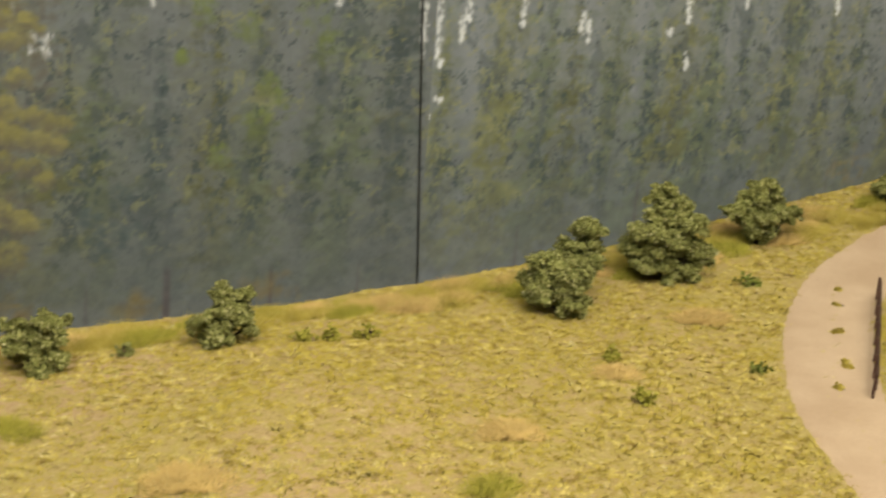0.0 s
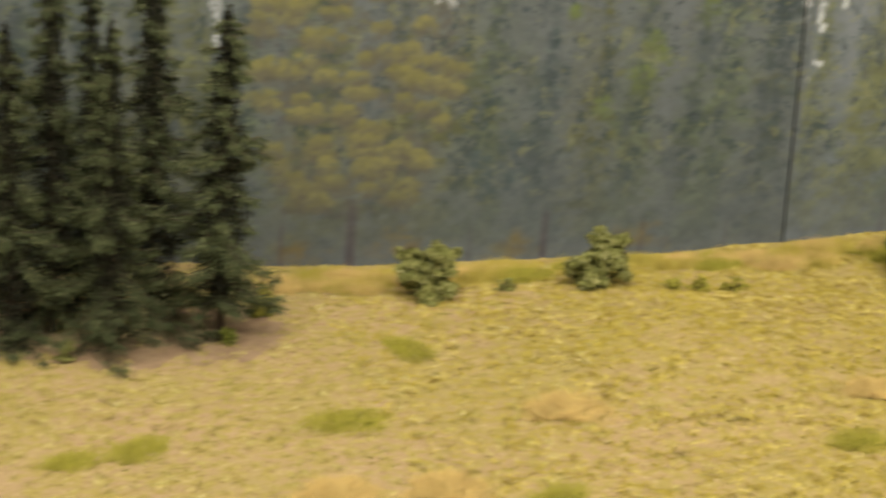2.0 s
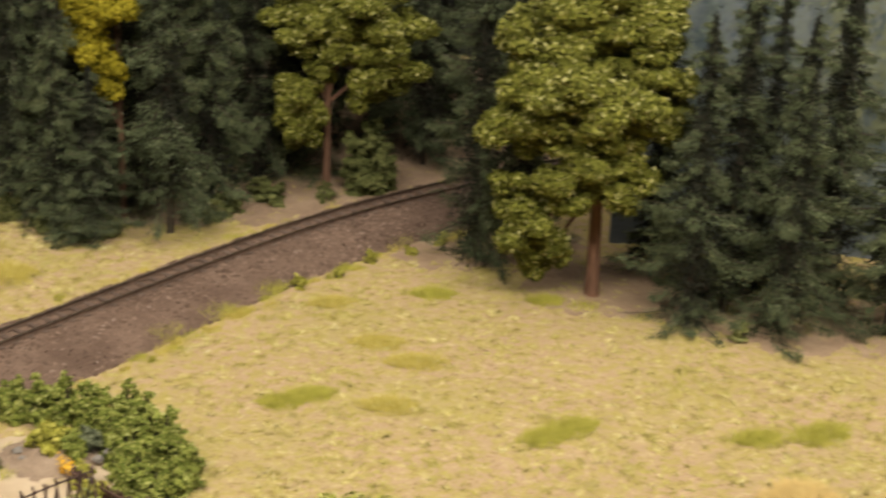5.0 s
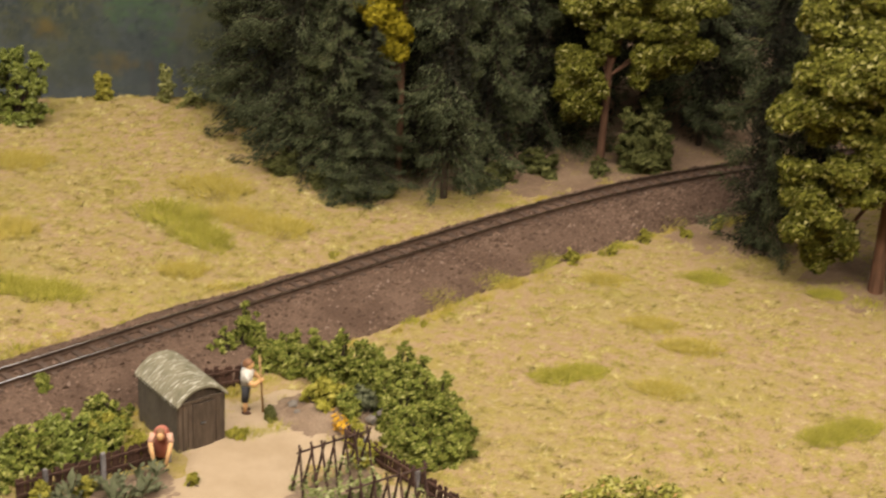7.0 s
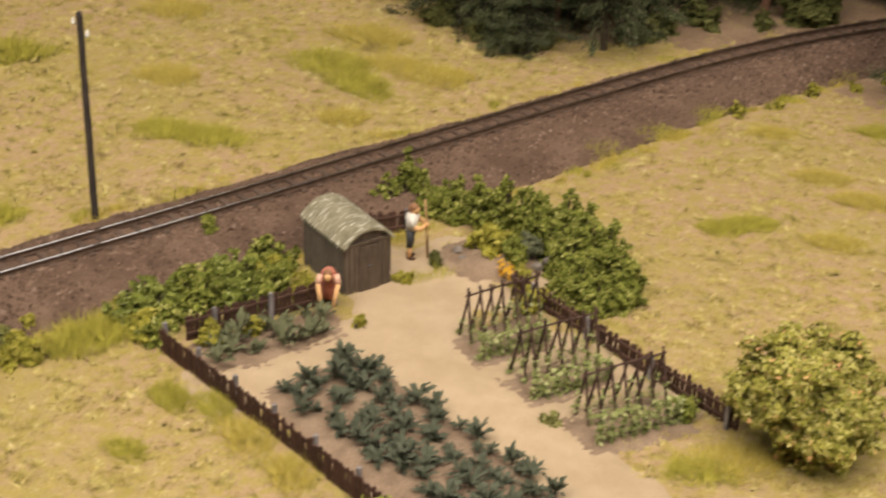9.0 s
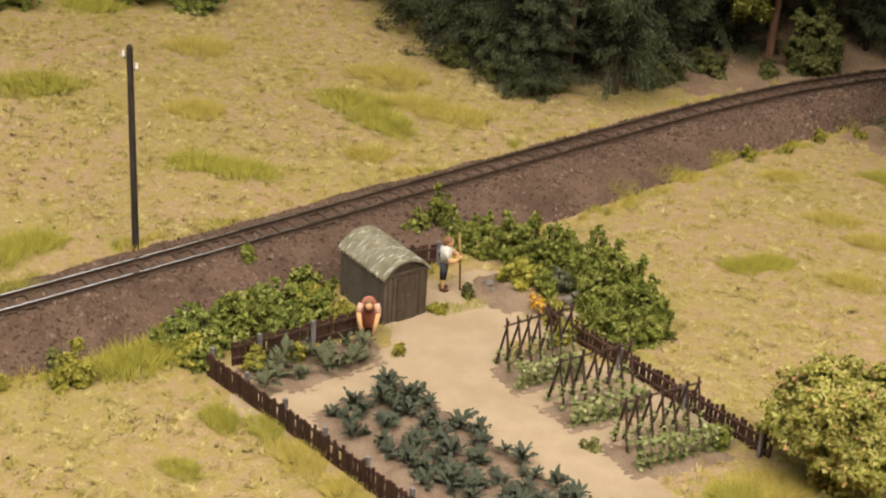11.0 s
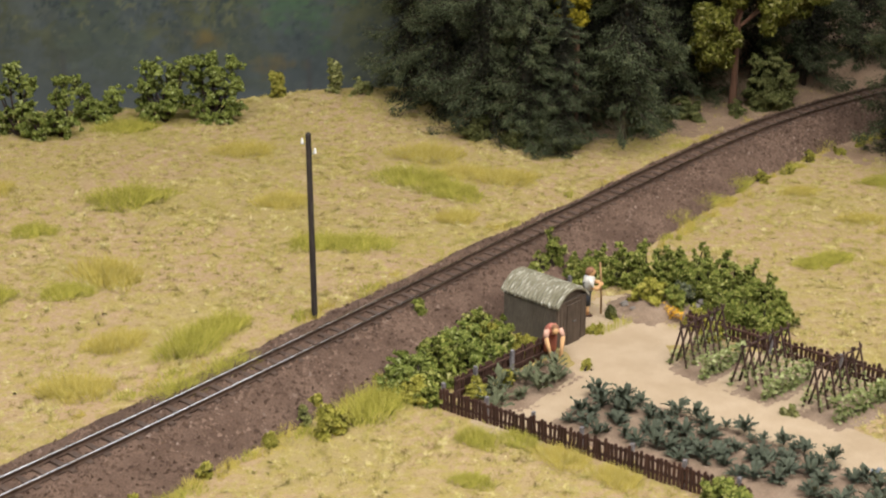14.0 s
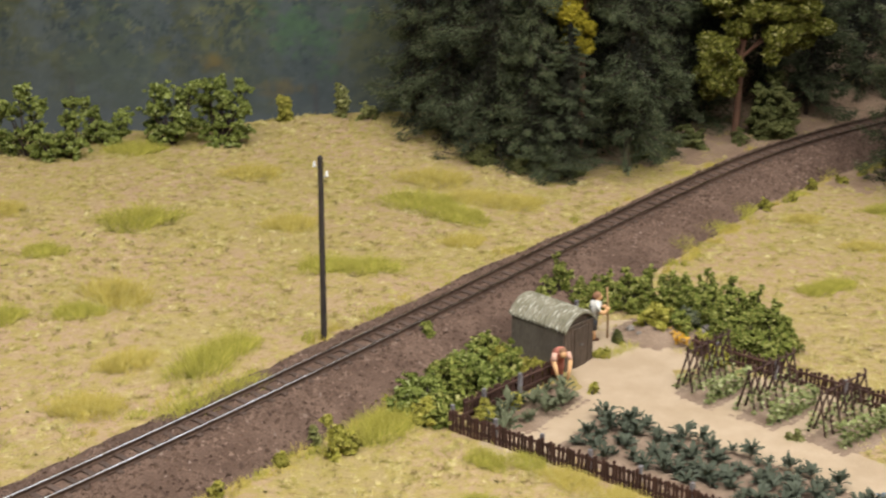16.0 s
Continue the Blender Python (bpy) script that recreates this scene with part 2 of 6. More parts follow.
M["kale"] = leafy("grey_green_kale", [(0.0, (0.075, 0.086, 0.045)), (0.6, (0.155, 0.165, 0.09)), (1.0, (0.28, 0.285, 0.17))], 400, 0.6, thin=0.1)
M["bean"] = leafy("bean_leaves", [(0.0, (0.14, 0.165, 0.050)), (0.6, (0.27, 0.295, 0.105)), (1.0, (0.48, 0.49, 0.24))], 120, thin=0.05)
# turf flock: each small clump its own tone between pale yellow, olive and brown
def turf_scatter(name, stops, tint):
    m, nt, b = shader(name, 0.95, 0.0, 0.1)
    geo = nt.nodes.new("ShaderNodeNewGeometry")
    n1 = noise_tex(nt, 24.0, 2.0)
    n2 = noise_tex(nt, 210.0, 2.0, 0.5)
    r1 = ramp(nt, stops)
    nt.links.new(n2.outputs["Fac"], r1.inputs["Fac"])
    f1 = ramp(nt, [(0.42, (0.0,) * 3), (0.62, (0.6,) * 3)])
    nt.links.new(n1.outputs["Fac"], f1.inputs["Fac"])
    c = mix(nt, "MIX", f1.outputs["Color"], r1.outputs["Color"], tint)
    r3 = ramp(nt, [(0.0, (0.78,) * 3), (1.0, (1.0,) * 3)])
    nt.links.new(geo.outputs["Random Per Island"], r3.inputs["Fac"])
    nt.links.new(mix(nt, "MULTIPLY", 1.0, c, r3.outputs["Color"]), b.inputs["Base Color"])
    return m


M["turf"] = turf_scatter("turf_fibres", [(0.30, (0.218, 0.153, 0.056)), (0.41, (0.306, 0.240, 0.074)), (0.52, (0.417, 0.339, 0.104)), (0.66, (0.582, 0.484, 0.195))], (0.359, 0.302, 0.070))
M["turf_hill"] = turf_scatter("yellow_turf_fibres", [(0.30, (0.242, 0.162, 0.042)), (0.41, (0.345, 0.260, 0.056)), (0.52, (0.474, 0.367, 0.080)), (0.66, (0.659, 0.529, 0.170))], (0.422, 0.331, 0.055))
M["crumb"] = turf_scatter("straw_crumbs", [(0.30, (0.368, 0.267, 0.120)), (0.45, (0.460, 0.356, 0.163)), (0.60, (0.552, 0.445, 0.198)), (0.72, (0.662, 0.552, 0.310))], (0.460, 0.374, 0.120))
M["grass"] = leafy("green_grass", [(0.0, (0.26, 0.245, 0.034)), (0.6, (0.38, 0.34, 0.05)), (1.0, (0.52, 0.44, 0.10))], 60, 0.9, 0.1, 0.0)
M["straw"] = leafy("straw_grass", [(0.0, (0.58, 0.385, 0.135)), (0.6, (0.66, 0.455, 0.165)), (1.0, (0.74, 0.54, 0.23))], 60, 0.9, 0.1, 0.0)
M["olive_grass"] = leafy("straw_olive_grass", [(0.0, (0.38, 0.285, 0.048)), (0.6, (0.48, 0.375, 0.078)), (1.0, (0.60, 0.49, 0.15))], 60, 0.9, 0.1, 0.0)
M["litter"] = grainy("forest_floor", [(0.35, (0.30, 0.195, 0.125)), (0.65, (0.40, 0.272, 0.176))], 90, 1300, 0.95, 0.0009, depth=0.55)
M["trodden"] = grainy("trodden_earth", [(0.35, (0.30, 0.195, 0.122)), (0.65, (0.40, 0.275, 0.172))], 90, 1300, 0.95, 0.0006, depth=0.35)
M["dark"] = grainy("dark_backing", [(0.3, (0.012, 0.013, 0.014)), (0.7, (0.02, 0.02, 0.022))], 5, 60, 0.95)
M["plaster"] = grainy("hall_plaster", [(0.3, (0.52, 0.49, 0.44)), (0.7, (0.58, 0.55, 0.50))], 2, 40, 0.9, 0.001, depth=0.06)
M["lino"] = grainy("hall_floor", [(0.3, (0.22, 0.19, 0.16)), (0.7, (0.28, 0.25, 0.21))], 3, 60, 0.6, 0.0005)
for key, col in (("skin", (0.74, 0.43, 0.20)), ("shirt", (0.72, 0.69, 0.62)), ("trousers", (0.05, 0.05, 0.055)), ("blouse", (0.56, 0.20, 0.14)),
                 ("rose", (0.74, 0.44, 0.32)), ("scarf", (0.30, 0.15, 0.08)), ("shoe", (0.10, 0.05, 0.03)), ("tool_wood", (0.42, 0.26, 0.12)), ("gold_flower", (0.72, 0.40, 0.03)),
                 ("red_flower", (0.50, 0.07, 0.05)), ("blue_flower", (0.16, 0.19, 0.22)), ("rock", (0.22, 0.19, 0.16)), ("seam", (0.02, 0.02, 0.02))):
    M[key] = grainy(key + "_paint", [(0.3, tuple(v * 0.9 for v in col)), (0.7, col)], 700, 3000, 0.7, 0.0001, depth=0.15)


# ---- mesh helpers ----
class Geo:
    """Gathers vertices and faces of one part."""

    def __init__(self):
        self.v, self.f, self.n, self.nrm = [], [], 0, []

    def add(self, v, f):
        v = np.asarray(v, float).reshape(-1, 3)
        self.v.append(v)
        if isinstance(f, np.ndarray):
            self.f.extend((f + self.n).tolist())
        else:
            self.f.extend([i + self.n for i in face] for face in f)
        self.n += len(v)
        return self

    def box(self, a, b, m=None):
        a, b = np.minimum(a, b), np.maximum(a, b)
        v = np.array([(x, y, z) for z in (a[2], b[2]) for y in (a[1], b[1]) for x in (a[0], b[0])])
        if m is not None:
            v = np.array([m @ Vector(p) for p in v])
        return self.add(v, [(0, 2, 3, 1), (4, 5, 7, 6), (0, 1, 5, 4), (2, 6, 7, 3), (0, 4, 6, 2), (1, 3, 7, 5)])

    def tube(self, pts, radii, sides=6):
        pts = np.asarray(pts, float)
        radii = np.broadcast_to(radii, len(pts))
        t = np.gradient(pts, axis=0)
        t /= np.linalg.norm(t, axis=1)[:, None] + 1e-12
        ref = np.where(np.abs(t[:, 2:]) > 0.9, np.array([[1.0, 0, 0]]), np.array([[0, 0, 1.0]]))
        u = np.cross(t, ref)
        u /= np.linalg.norm(u, axis=1)[:, None] + 1e-12
        w = np.cross(t, u)
        a = np.arange(sides) * 2 * np.pi / sides
        ring = pts[:, None] + radii[:, None, None] * (np.cos(a)[None, :, None] * u[:, None] + np.sin(a)[None, :, None] * w[:, None])
        k = len(pts)
        f = [(i * sides + j, i * sides + (j + 1) % sides, (i + 1) * sides + (j + 1) % sides, (i + 1) * sides + j) for i in range(k - 1) for j in range(sides)]
        self.add(ring.reshape(-1, 3), f)
        self.f.append([self.n - sides + j for j in range(sides)])
        self.f.append([self.n - k * sides + j for j in reversed(range(sides))])
        return self

    def ball(self, c, r, seg=8, rings=6):
        r = np.broadcast_to(np.asarray(r, float), 3)
        v = [(0, 0, -1)] + [(math.cos(j * 2 * math.pi / seg) * math.sin(i * math.pi / rings), math.sin(j * 2 * math.pi / seg) * math.sin(i * math.pi / rings), -math.cos(i * math.pi / rings))
                            for i in range(1, rings) for j in range(seg)] + [(0, 0, 1)]
        base, top = self.n, self.n + 1 + (rings - 1) * seg
        self.v.append(np.array(v) * r + np.asarray(c, float))
        self.n += len(v)
        for j in range(seg):
            k = (j + 1) % seg
            self.f.append([base, base + 1 + k, base + 1 + j])
            self.f.append([top, top - seg + j, top - seg + k])
            for i in range(rings - 2):
                o = base + 1 + i * seg
                self.f.append([o + j, o + k, o + seg + k, o + seg + j])
        return self

    def leaves(self, c, nrm, length, width, g=rng, loose=0.5, tri=False):
        """Small diamond leaves at the points c, facing nrm loosely."""
        c = np.asarray(c, float)
        k = len(c)
        nrm = np.asarray(nrm, float) + g.normal(0, loose, (k, 3))
        nrm /= np.linalg.norm(nrm, axis=1)[:, None] + 1e-9
        u = np.cross(nrm, g.normal(0, 1, (k, 3)))
        u /= np.linalg.norm(u, axis=1)[:, None] + 1e-9
        w = np.cross(nrm, u)
        L = (length * g.uniform(0.6, 1.35, k))[:, None]
        B = (width * g.uniform(0.6, 1.35, k))[:, None]
        if tri:
            v = np.stack([c - u * L - w * B, c - u * L * 0.6 + w * B, c + u * L * 1.2 + nrm * L * 0.25], 1).reshape(-1, 3)
            return self.add(v, np.arange(3 * k).reshape(k, 3)[:, ::-1])
        v = np.stack([c - u * L, c + w * B - u * L * 0.1, c + u * L + nrm * L * 0.25, c - w * B - u * L * 0.1], 1).reshape(-1, 3)
        return self.add(v, np.arange(4 * k).reshape(k, 4)[:, ::-1])

    def blades(self, base, tip, width, g=rng, view=(0.0, -1.0, 0.4)):
        k = len(base)
        d = tip - base
        side = np.cross(d, g.normal(0, 1, (k, 3)))
        side /= np.linalg.norm(side, axis=1)[:, None] + 1e-9
        side *= (width * g.uniform(0.6, 1.3, k))[:, None] * 0.5
        turn = np.cross(side, d) @ np.array(view) < 0
        side[turn] *= -1
        v = np.stack([base - side, base + side, tip], 1).reshape(-1, 3)
        up = np.tile([0.0, -0.25, 1.0], (k, 1)) + g.normal(0, 0.2, (k, 3))
        up /= np.linalg.norm(up, axis=1)[:, None]
        self.nrm.append(np.repeat(up, 3, 0))
        return self.add(v, np.arange(3 * k).reshape(k, 3))

    def mesh(self, name, scale=1.0):
        me = bpy.data.meshes.new(name)
        me.from_pydata((np.concatenate(self.v) * scale).tolist(), [], self.f)
        if self.nrm and sum(map(len, self.nrm)) == self.n:      # grass shades with the ground
            me.shade_smooth()
            me.normals_split_custom_set_from_vertices(np.concatenate(self.nrm).tolist())
        return me


def part(name, geo, material, parent=None, label="", smooth=False, scale=1.0):
    """Links one mesh object, under a thing or a part."""
    me = geo if isinstance(geo, bpy.types.Mesh) else geo.mesh(name, scale)
    if not me.materials:
        me.materials.append(M[material])
    if smooth:
        me.shade_smooth()
    ob = new(name, me)
    ob.parent = parent
    return tagged(ob, label)


def thing(name, m, label, category, group="", kind=""):
    ob = new(name)
    ob.matrix_world = m
    ob.empty_display_size = 0.005
    return tagged(ob, label, category, group, kind)


def smoothstep(a, b, x):
    t = np.clip((x - a) / (b - a), 0, 1)
    return t * t * (3 - 2 * t)


# ---- the lie of the land ----
def glide(ctrl, steps=24):
    """A smooth line through control points."""
    p = np.array([2 * np.array(ctrl[0]) - ctrl[1], *ctrl, 2 * np.array(ctrl[-1]) - ctrl[-2]], float)
    out = []
    for i in range(1, len(p) - 2):
        for t in np.arange(steps) / steps:
            a, b, c, d = p[i - 1:i + 3]
            out.append(0.5 * (2 * b + (c - a) * t + (2 * a - 5 * b + 4 * c - d) * t * t + (3 * b - a - 3 * c + d) * t ** 3))
    out.append(p[-2])
    return np.array(out)


LINE = glide([(-0.44, 0.13), (-0.28, 0.285), (-0.138, 0.447), (-0.042, 0.565), (0.060, 0.696), (0.139, 0.793), (0.200, 0.851), (0.275, 0.903), (0.37, 0.945)])
TAN = np.gradient(LINE, axis=0)
TAN /= np.linalg.norm(TAN, axis=1)[:, None]
NEAR = np.stack([TAN[:, 1], -TAN[:, 0]], 1)     # towards the garden
RAIL_Z = 0.0122


def from_track(x, y):
    """Signed distance from the track, positive on the garden's side."""
    x, y = np.atleast_1d(x), np.atleast_1d(y)
    best = np.full(x.shape, 9.0)
    side = np.zeros(x.shape)
    for i in range(0, len(LINE), 2):
        dx, dy = x - LINE[i, 0], y - LINE[i, 1]
        d = dx * dx + dy * dy
        k = d < best
        best[k] = d[k]
        side[k] = (dx * NEAR[i, 0] + dy * NEAR[i, 1])[k]
    return np.sign(side) * np.sqrt(best)


def hump(x, y, cx, cy, sx, sy, a):
    return a * np.exp(-((x - cx) / sx) ** 2 - ((y - cy) / sy) ** 2)


def land(x, y):
    """Height of the ground."""
    x, y = np.atleast_1d(np.asarray(x, float)), np.atleast_1d(np.asarray(y, float))
    far = 0.0070 - 0.0045 * smoothstep(-0.02, 0.10, x) + hump(x, y, -0.24, 0.72, 0.12, 0.09, 0.010) + hump(x, y, -0.06, 0.87, 0.07, 0.05, 0.006)
    far = far + hump(x, y, 0.18, 0.945, 0.05, 0.03, 0.022)
    far = far - 0.022 * smoothstep(0.0, 0.035, y - 0.846 - 0.2 * (x + 0.19)) * smoothstep(0.0, -0.05, x)
    d = from_track(x, y)
    near = hump(x, y, 1.12, 0.86, 0.25, 0.17, 0.027) + hump(x, y, 0.60, 0.69, 0.09, 0.07, 0.010) + hump(x, y, 0.9, 0.62, 0.2, 0.1, 0.008)
    near = near - hump(x, y, 0.30, 0.60, 0.10, 0.07, 0.004) - 0.004 * smoothstep(0.772, 0.812, y) * smoothstep(0.68, 0.60, x) * smoothstep(0.38, 0.44, x)
    z = near + (far - near) * smoothstep(0.004, -0.012, d)
    return z + 0.0006 * np.sin(x * 61 + 1.3 * np.sin(y * 47)) * np.sin(y * 53 + x * 19) * smoothstep(0.02, 0.08, np.abs(d - 0.05))


def lz(x, y):
    return float(land(x, y)[0])


def sheet(name, material, inside, x0, x1, y0, y1, step, lift, parent=None, label=""):
    """A thin sheet that lies on the ground where inside(x, y) is positive; its rim sinks into the ground."""
    xs, ys = np.arange(x0, x1, step), np.arange(y0, y1, step)
    X, Y = np.meshgrid(xs, ys)
    e = inside(X, Y)
    Z = land(X.ravel(), Y.ravel()).reshape(X.shape) + lift(X, Y, e)
    k = e > -0.0035
    idx = -np.ones(X.shape, int)
    idx[k] = np.arange(k.sum())
    q = np.stack([idx[:-1, :-1], idx[:-1, 1:], idx[1:, 1:], idx[1:, :-1]], -1).reshape(-1, 4)
    q = q[(q >= 0).all(1)]
    g = Geo().add(np.stack([X[k], Y[k], Z[k]], 1), q)
    return part(name, g, material, parent, label, smooth=True)


def wobble(x, y, f, a):
    return a * (np.sin(x * f + 2.1 * np.sin(y * f * 0.7)) + 0.6 * np.sin(y * f * 1.9 + 1.7 * np.sin(x * f * 1.3 + 0.5)) + 0.35 * np.sin((x + y) * f * 3.7))


def poly_distance(x, y, pts):
    """Positive inside a convex polygon: the distance to its nearest side."""
    p = np.array(pts, float)
    c = p.mean(0)
    out = np.full(np.shape(x), 9.0)
    for a, b_ in zip(p, np.roll(p, -1, 0)):
        t = (b_ - a) / np.linalg.norm(b_ - a)
        nn = np.array([-t[1], t[0]])
        if (c - a) @ nn < 0:
            nn = -nn
        out = np.minimum(out, (x - a[0]) * nn[0] + (y - a[1]) * nn[1])
    return out


def line_distance(x, y, pts):
    best = np.full(np.shape(x), 9.0)
    for px, py in pts:
        best = np.minimum(best, (x - px) ** 2 + (y - py) ** 2)
    return np.sqrt(best)


# ---- structure: ground, road, ballast, boards, hall ----
gx = np.concatenate([np.arange(-1.0, -0.30, 0.05), np.arange(-0.30, 1.16, 0.004), np.arange(1.16, 1.8, 0.05)])
gy = np.concatenate([np.arange(-0.10, 0.40, 0.05), np.arange(0.40, 0.96, 0.004), np.arange(0.96, 1.2, 0.04)])
GX, GY = np.meshgrid(gx, gy)
GZ = land(GX.ravel(), GY.ravel()).reshape(GX.shape)
w = len(gx)
q = np.arange(len(gx) * len(gy)).reshape(GX.shape)
ground = part("ground", Geo().add(np.stack([GX, GY, GZ], -1), np.stack([q[:-1, :-1], q[:-1, 1:], q[1:, 1:], q[1:, :-1]], -1).reshape(-1, 4)), "pasture", smooth=True)
tagged(ground, "sandy model pasture strewn with olive and straw turf", "ground", kind="structure")

# gravel road that climbs the hill
ROAD = glide([(0.735, 0.40), (0.757, 0.52), (0.783, 0.602), (0.813, 0.650), (0.852, 0.695), (0.905, 0.738), (0.985, 0.772), (1.10, 0.80), (1.3, 0.82)], 40)
road = sheet("road", "road", lambda x, y: 0.0215 - line_distance(x, y, ROAD) + wobble(x, y, 420, 0.0006), 0.64, 1.36, 0.38, 0.92, 0.003,
             lambda x, y, e: 0.0011 * smoothstep(-0.002, 0.004, e) - 0.0006)
tagged(road, "pale sandy gravel road winding up the hill", "road", kind="structure")

# floor of the wood
ob = sheet("forest_floor", "litter", lambda x, y: np.minimum(np.minimum(x - 0.004 + 0.5 * (y - 0.84), y - 0.812 - 0.10 * np.abs(x - 0.06)), -0.020 - from_track(x.ravel(), y.ravel()).reshape(x.shape)) + wobble(x, y, 210, 0.0022), -0.03, 0.36, 0.76, 1.10, 0.004,
           lambda x, y, e: 0.0012 * smoothstep(-0.003, 0.004, e) - 0.0006)
tagged(ob, "reddish brown needle litter under the dark wood", "ground", kind="structure")

# ballast embankment
off = np.array([-0.0225, -0.0180, -0.0112, -0.0088, -0.004, 0.004, 0.0088, 0.0115, 0.017, 0.023, 0.029, 0.034])
rows = []
for i in range(len(LINE)):
    k = off.copy()
    k[7:] = 0.0088 + (off[7:] - 0.0088) * (0.80 + 0.28 * smoothstep(-0.10, 0.03, LINE[i, 0]) - 0.25 * smoothstep(0.05, 0.15, LINE[i, 0]))
    P = LINE[i] + NEAR[i] * k[:, None]
    gz = land(P[:, 0], P[:, 1])
    top = 0.0099
    z = np.array([gz[0] - 0.002, gz[1] + 0.0006, top - 0.0008, top, top, top, top, top - 0.0008, top * 0.72, top * 0.42, top * 0.13, -0.0025])
    z = z + rng.normal(0, 0.00022, len(z))
    rows.append(np.column_stack([P + rng.normal(0, 0.0004, P.shape), z]))
rows = np.array(rows)
k, c = rows.shape[:2]
q = np.arange(k * c).reshape(k, c)
ballast = part("ballast_bed", Geo().add(rows, np.stack([q[:-1, :-1], q[:-1, 1:], q[1:, 1:], q[1:, :-1]], -1).reshape(-1, 4)), "ballast", smooth=True)
tagged(ballast, "dark brown gravel embankment under the railway track", "embankment", kind="structure")


def on_rows(i, u):
    """Points of the ballast's surface at line position i and side position u."""
    i0, j0 = np.floor(i).astype(int), np.floor(u).astype(int)
    a, b_ = (i - i0)[:, None], (u - j0)[:, None]
    return (rows[i0, j0] * (1 - a) * (1 - b_) + rows[i0 + 1, j0] * a * (1 - b_) + rows[i0, j0 + 1] * (1 - a) * b_ + rows[i0 + 1, j0 + 1] * a * b_)


k = 26000
st = on_rows(rng.uniform(20, len(LINE) - 30, k), rng.uniform(1, 10.4, k))
g = Geo()
s3 = rng.uniform(0.0003, 0.00130, (k, 1, 1))
tet = np.array([(1, 0, -0.5), (-0.6, 0.8, -0.5), (-0.5, -0.9, -0.5), (0, 0, 0.8)]) * np.array([1, 1, 0.8])
v = st[:, None] + s3 * (tet[None] + rng.normal(0, 0.25, (k, 4, 3)))
fi = np.array([(0, 1, 3), (1, 2, 3), (2, 0, 3)])
g.add(v, (np.arange(k)[:, None, None] * 4 + fi[None]).reshape(-1, 3))
tagged(part("gravel", g, "stone"), "loose dark brown ballast stones on the embankment", "gravel", kind="stuff")


# printed forest boards
def cloud(g, U, Z, su, sz, octaves=4, rough=0.55):
    """Smooth noise at the places U, Z, about 0 to 1, with patches su wide and sz high; octaves add finer ones."""
    total, amp, norm = 0.0, 1.0, 0.0
    for o in range(octaves):
        grid = g.uniform(0, 1, (64, 64))
        a, b_ = U / su + 100, Z / sz + 100
        i, j = np.floor(a).astype(int), np.floor(b_).astype(int)
        fa, fb = a - i, b_ - j
        fa, fb = fa * fa * (3 - 2 * fa), fb * fb * (3 - 2 * fb)
        i, j, i1, j1 = i % 64, j % 64, (i + 1) % 64, (j + 1) % 64
        total = total + amp * ((grid[j, i] * (1 - fa) + grid[j, i1] * fa) * (1 - fb) + (grid[j1, i] * (1 - fa) + grid[j1, i1] * fa) * fb)
        norm += amp
        amp, su, sz = amp * rough, su * 0.47, sz * 0.47
    return total / norm


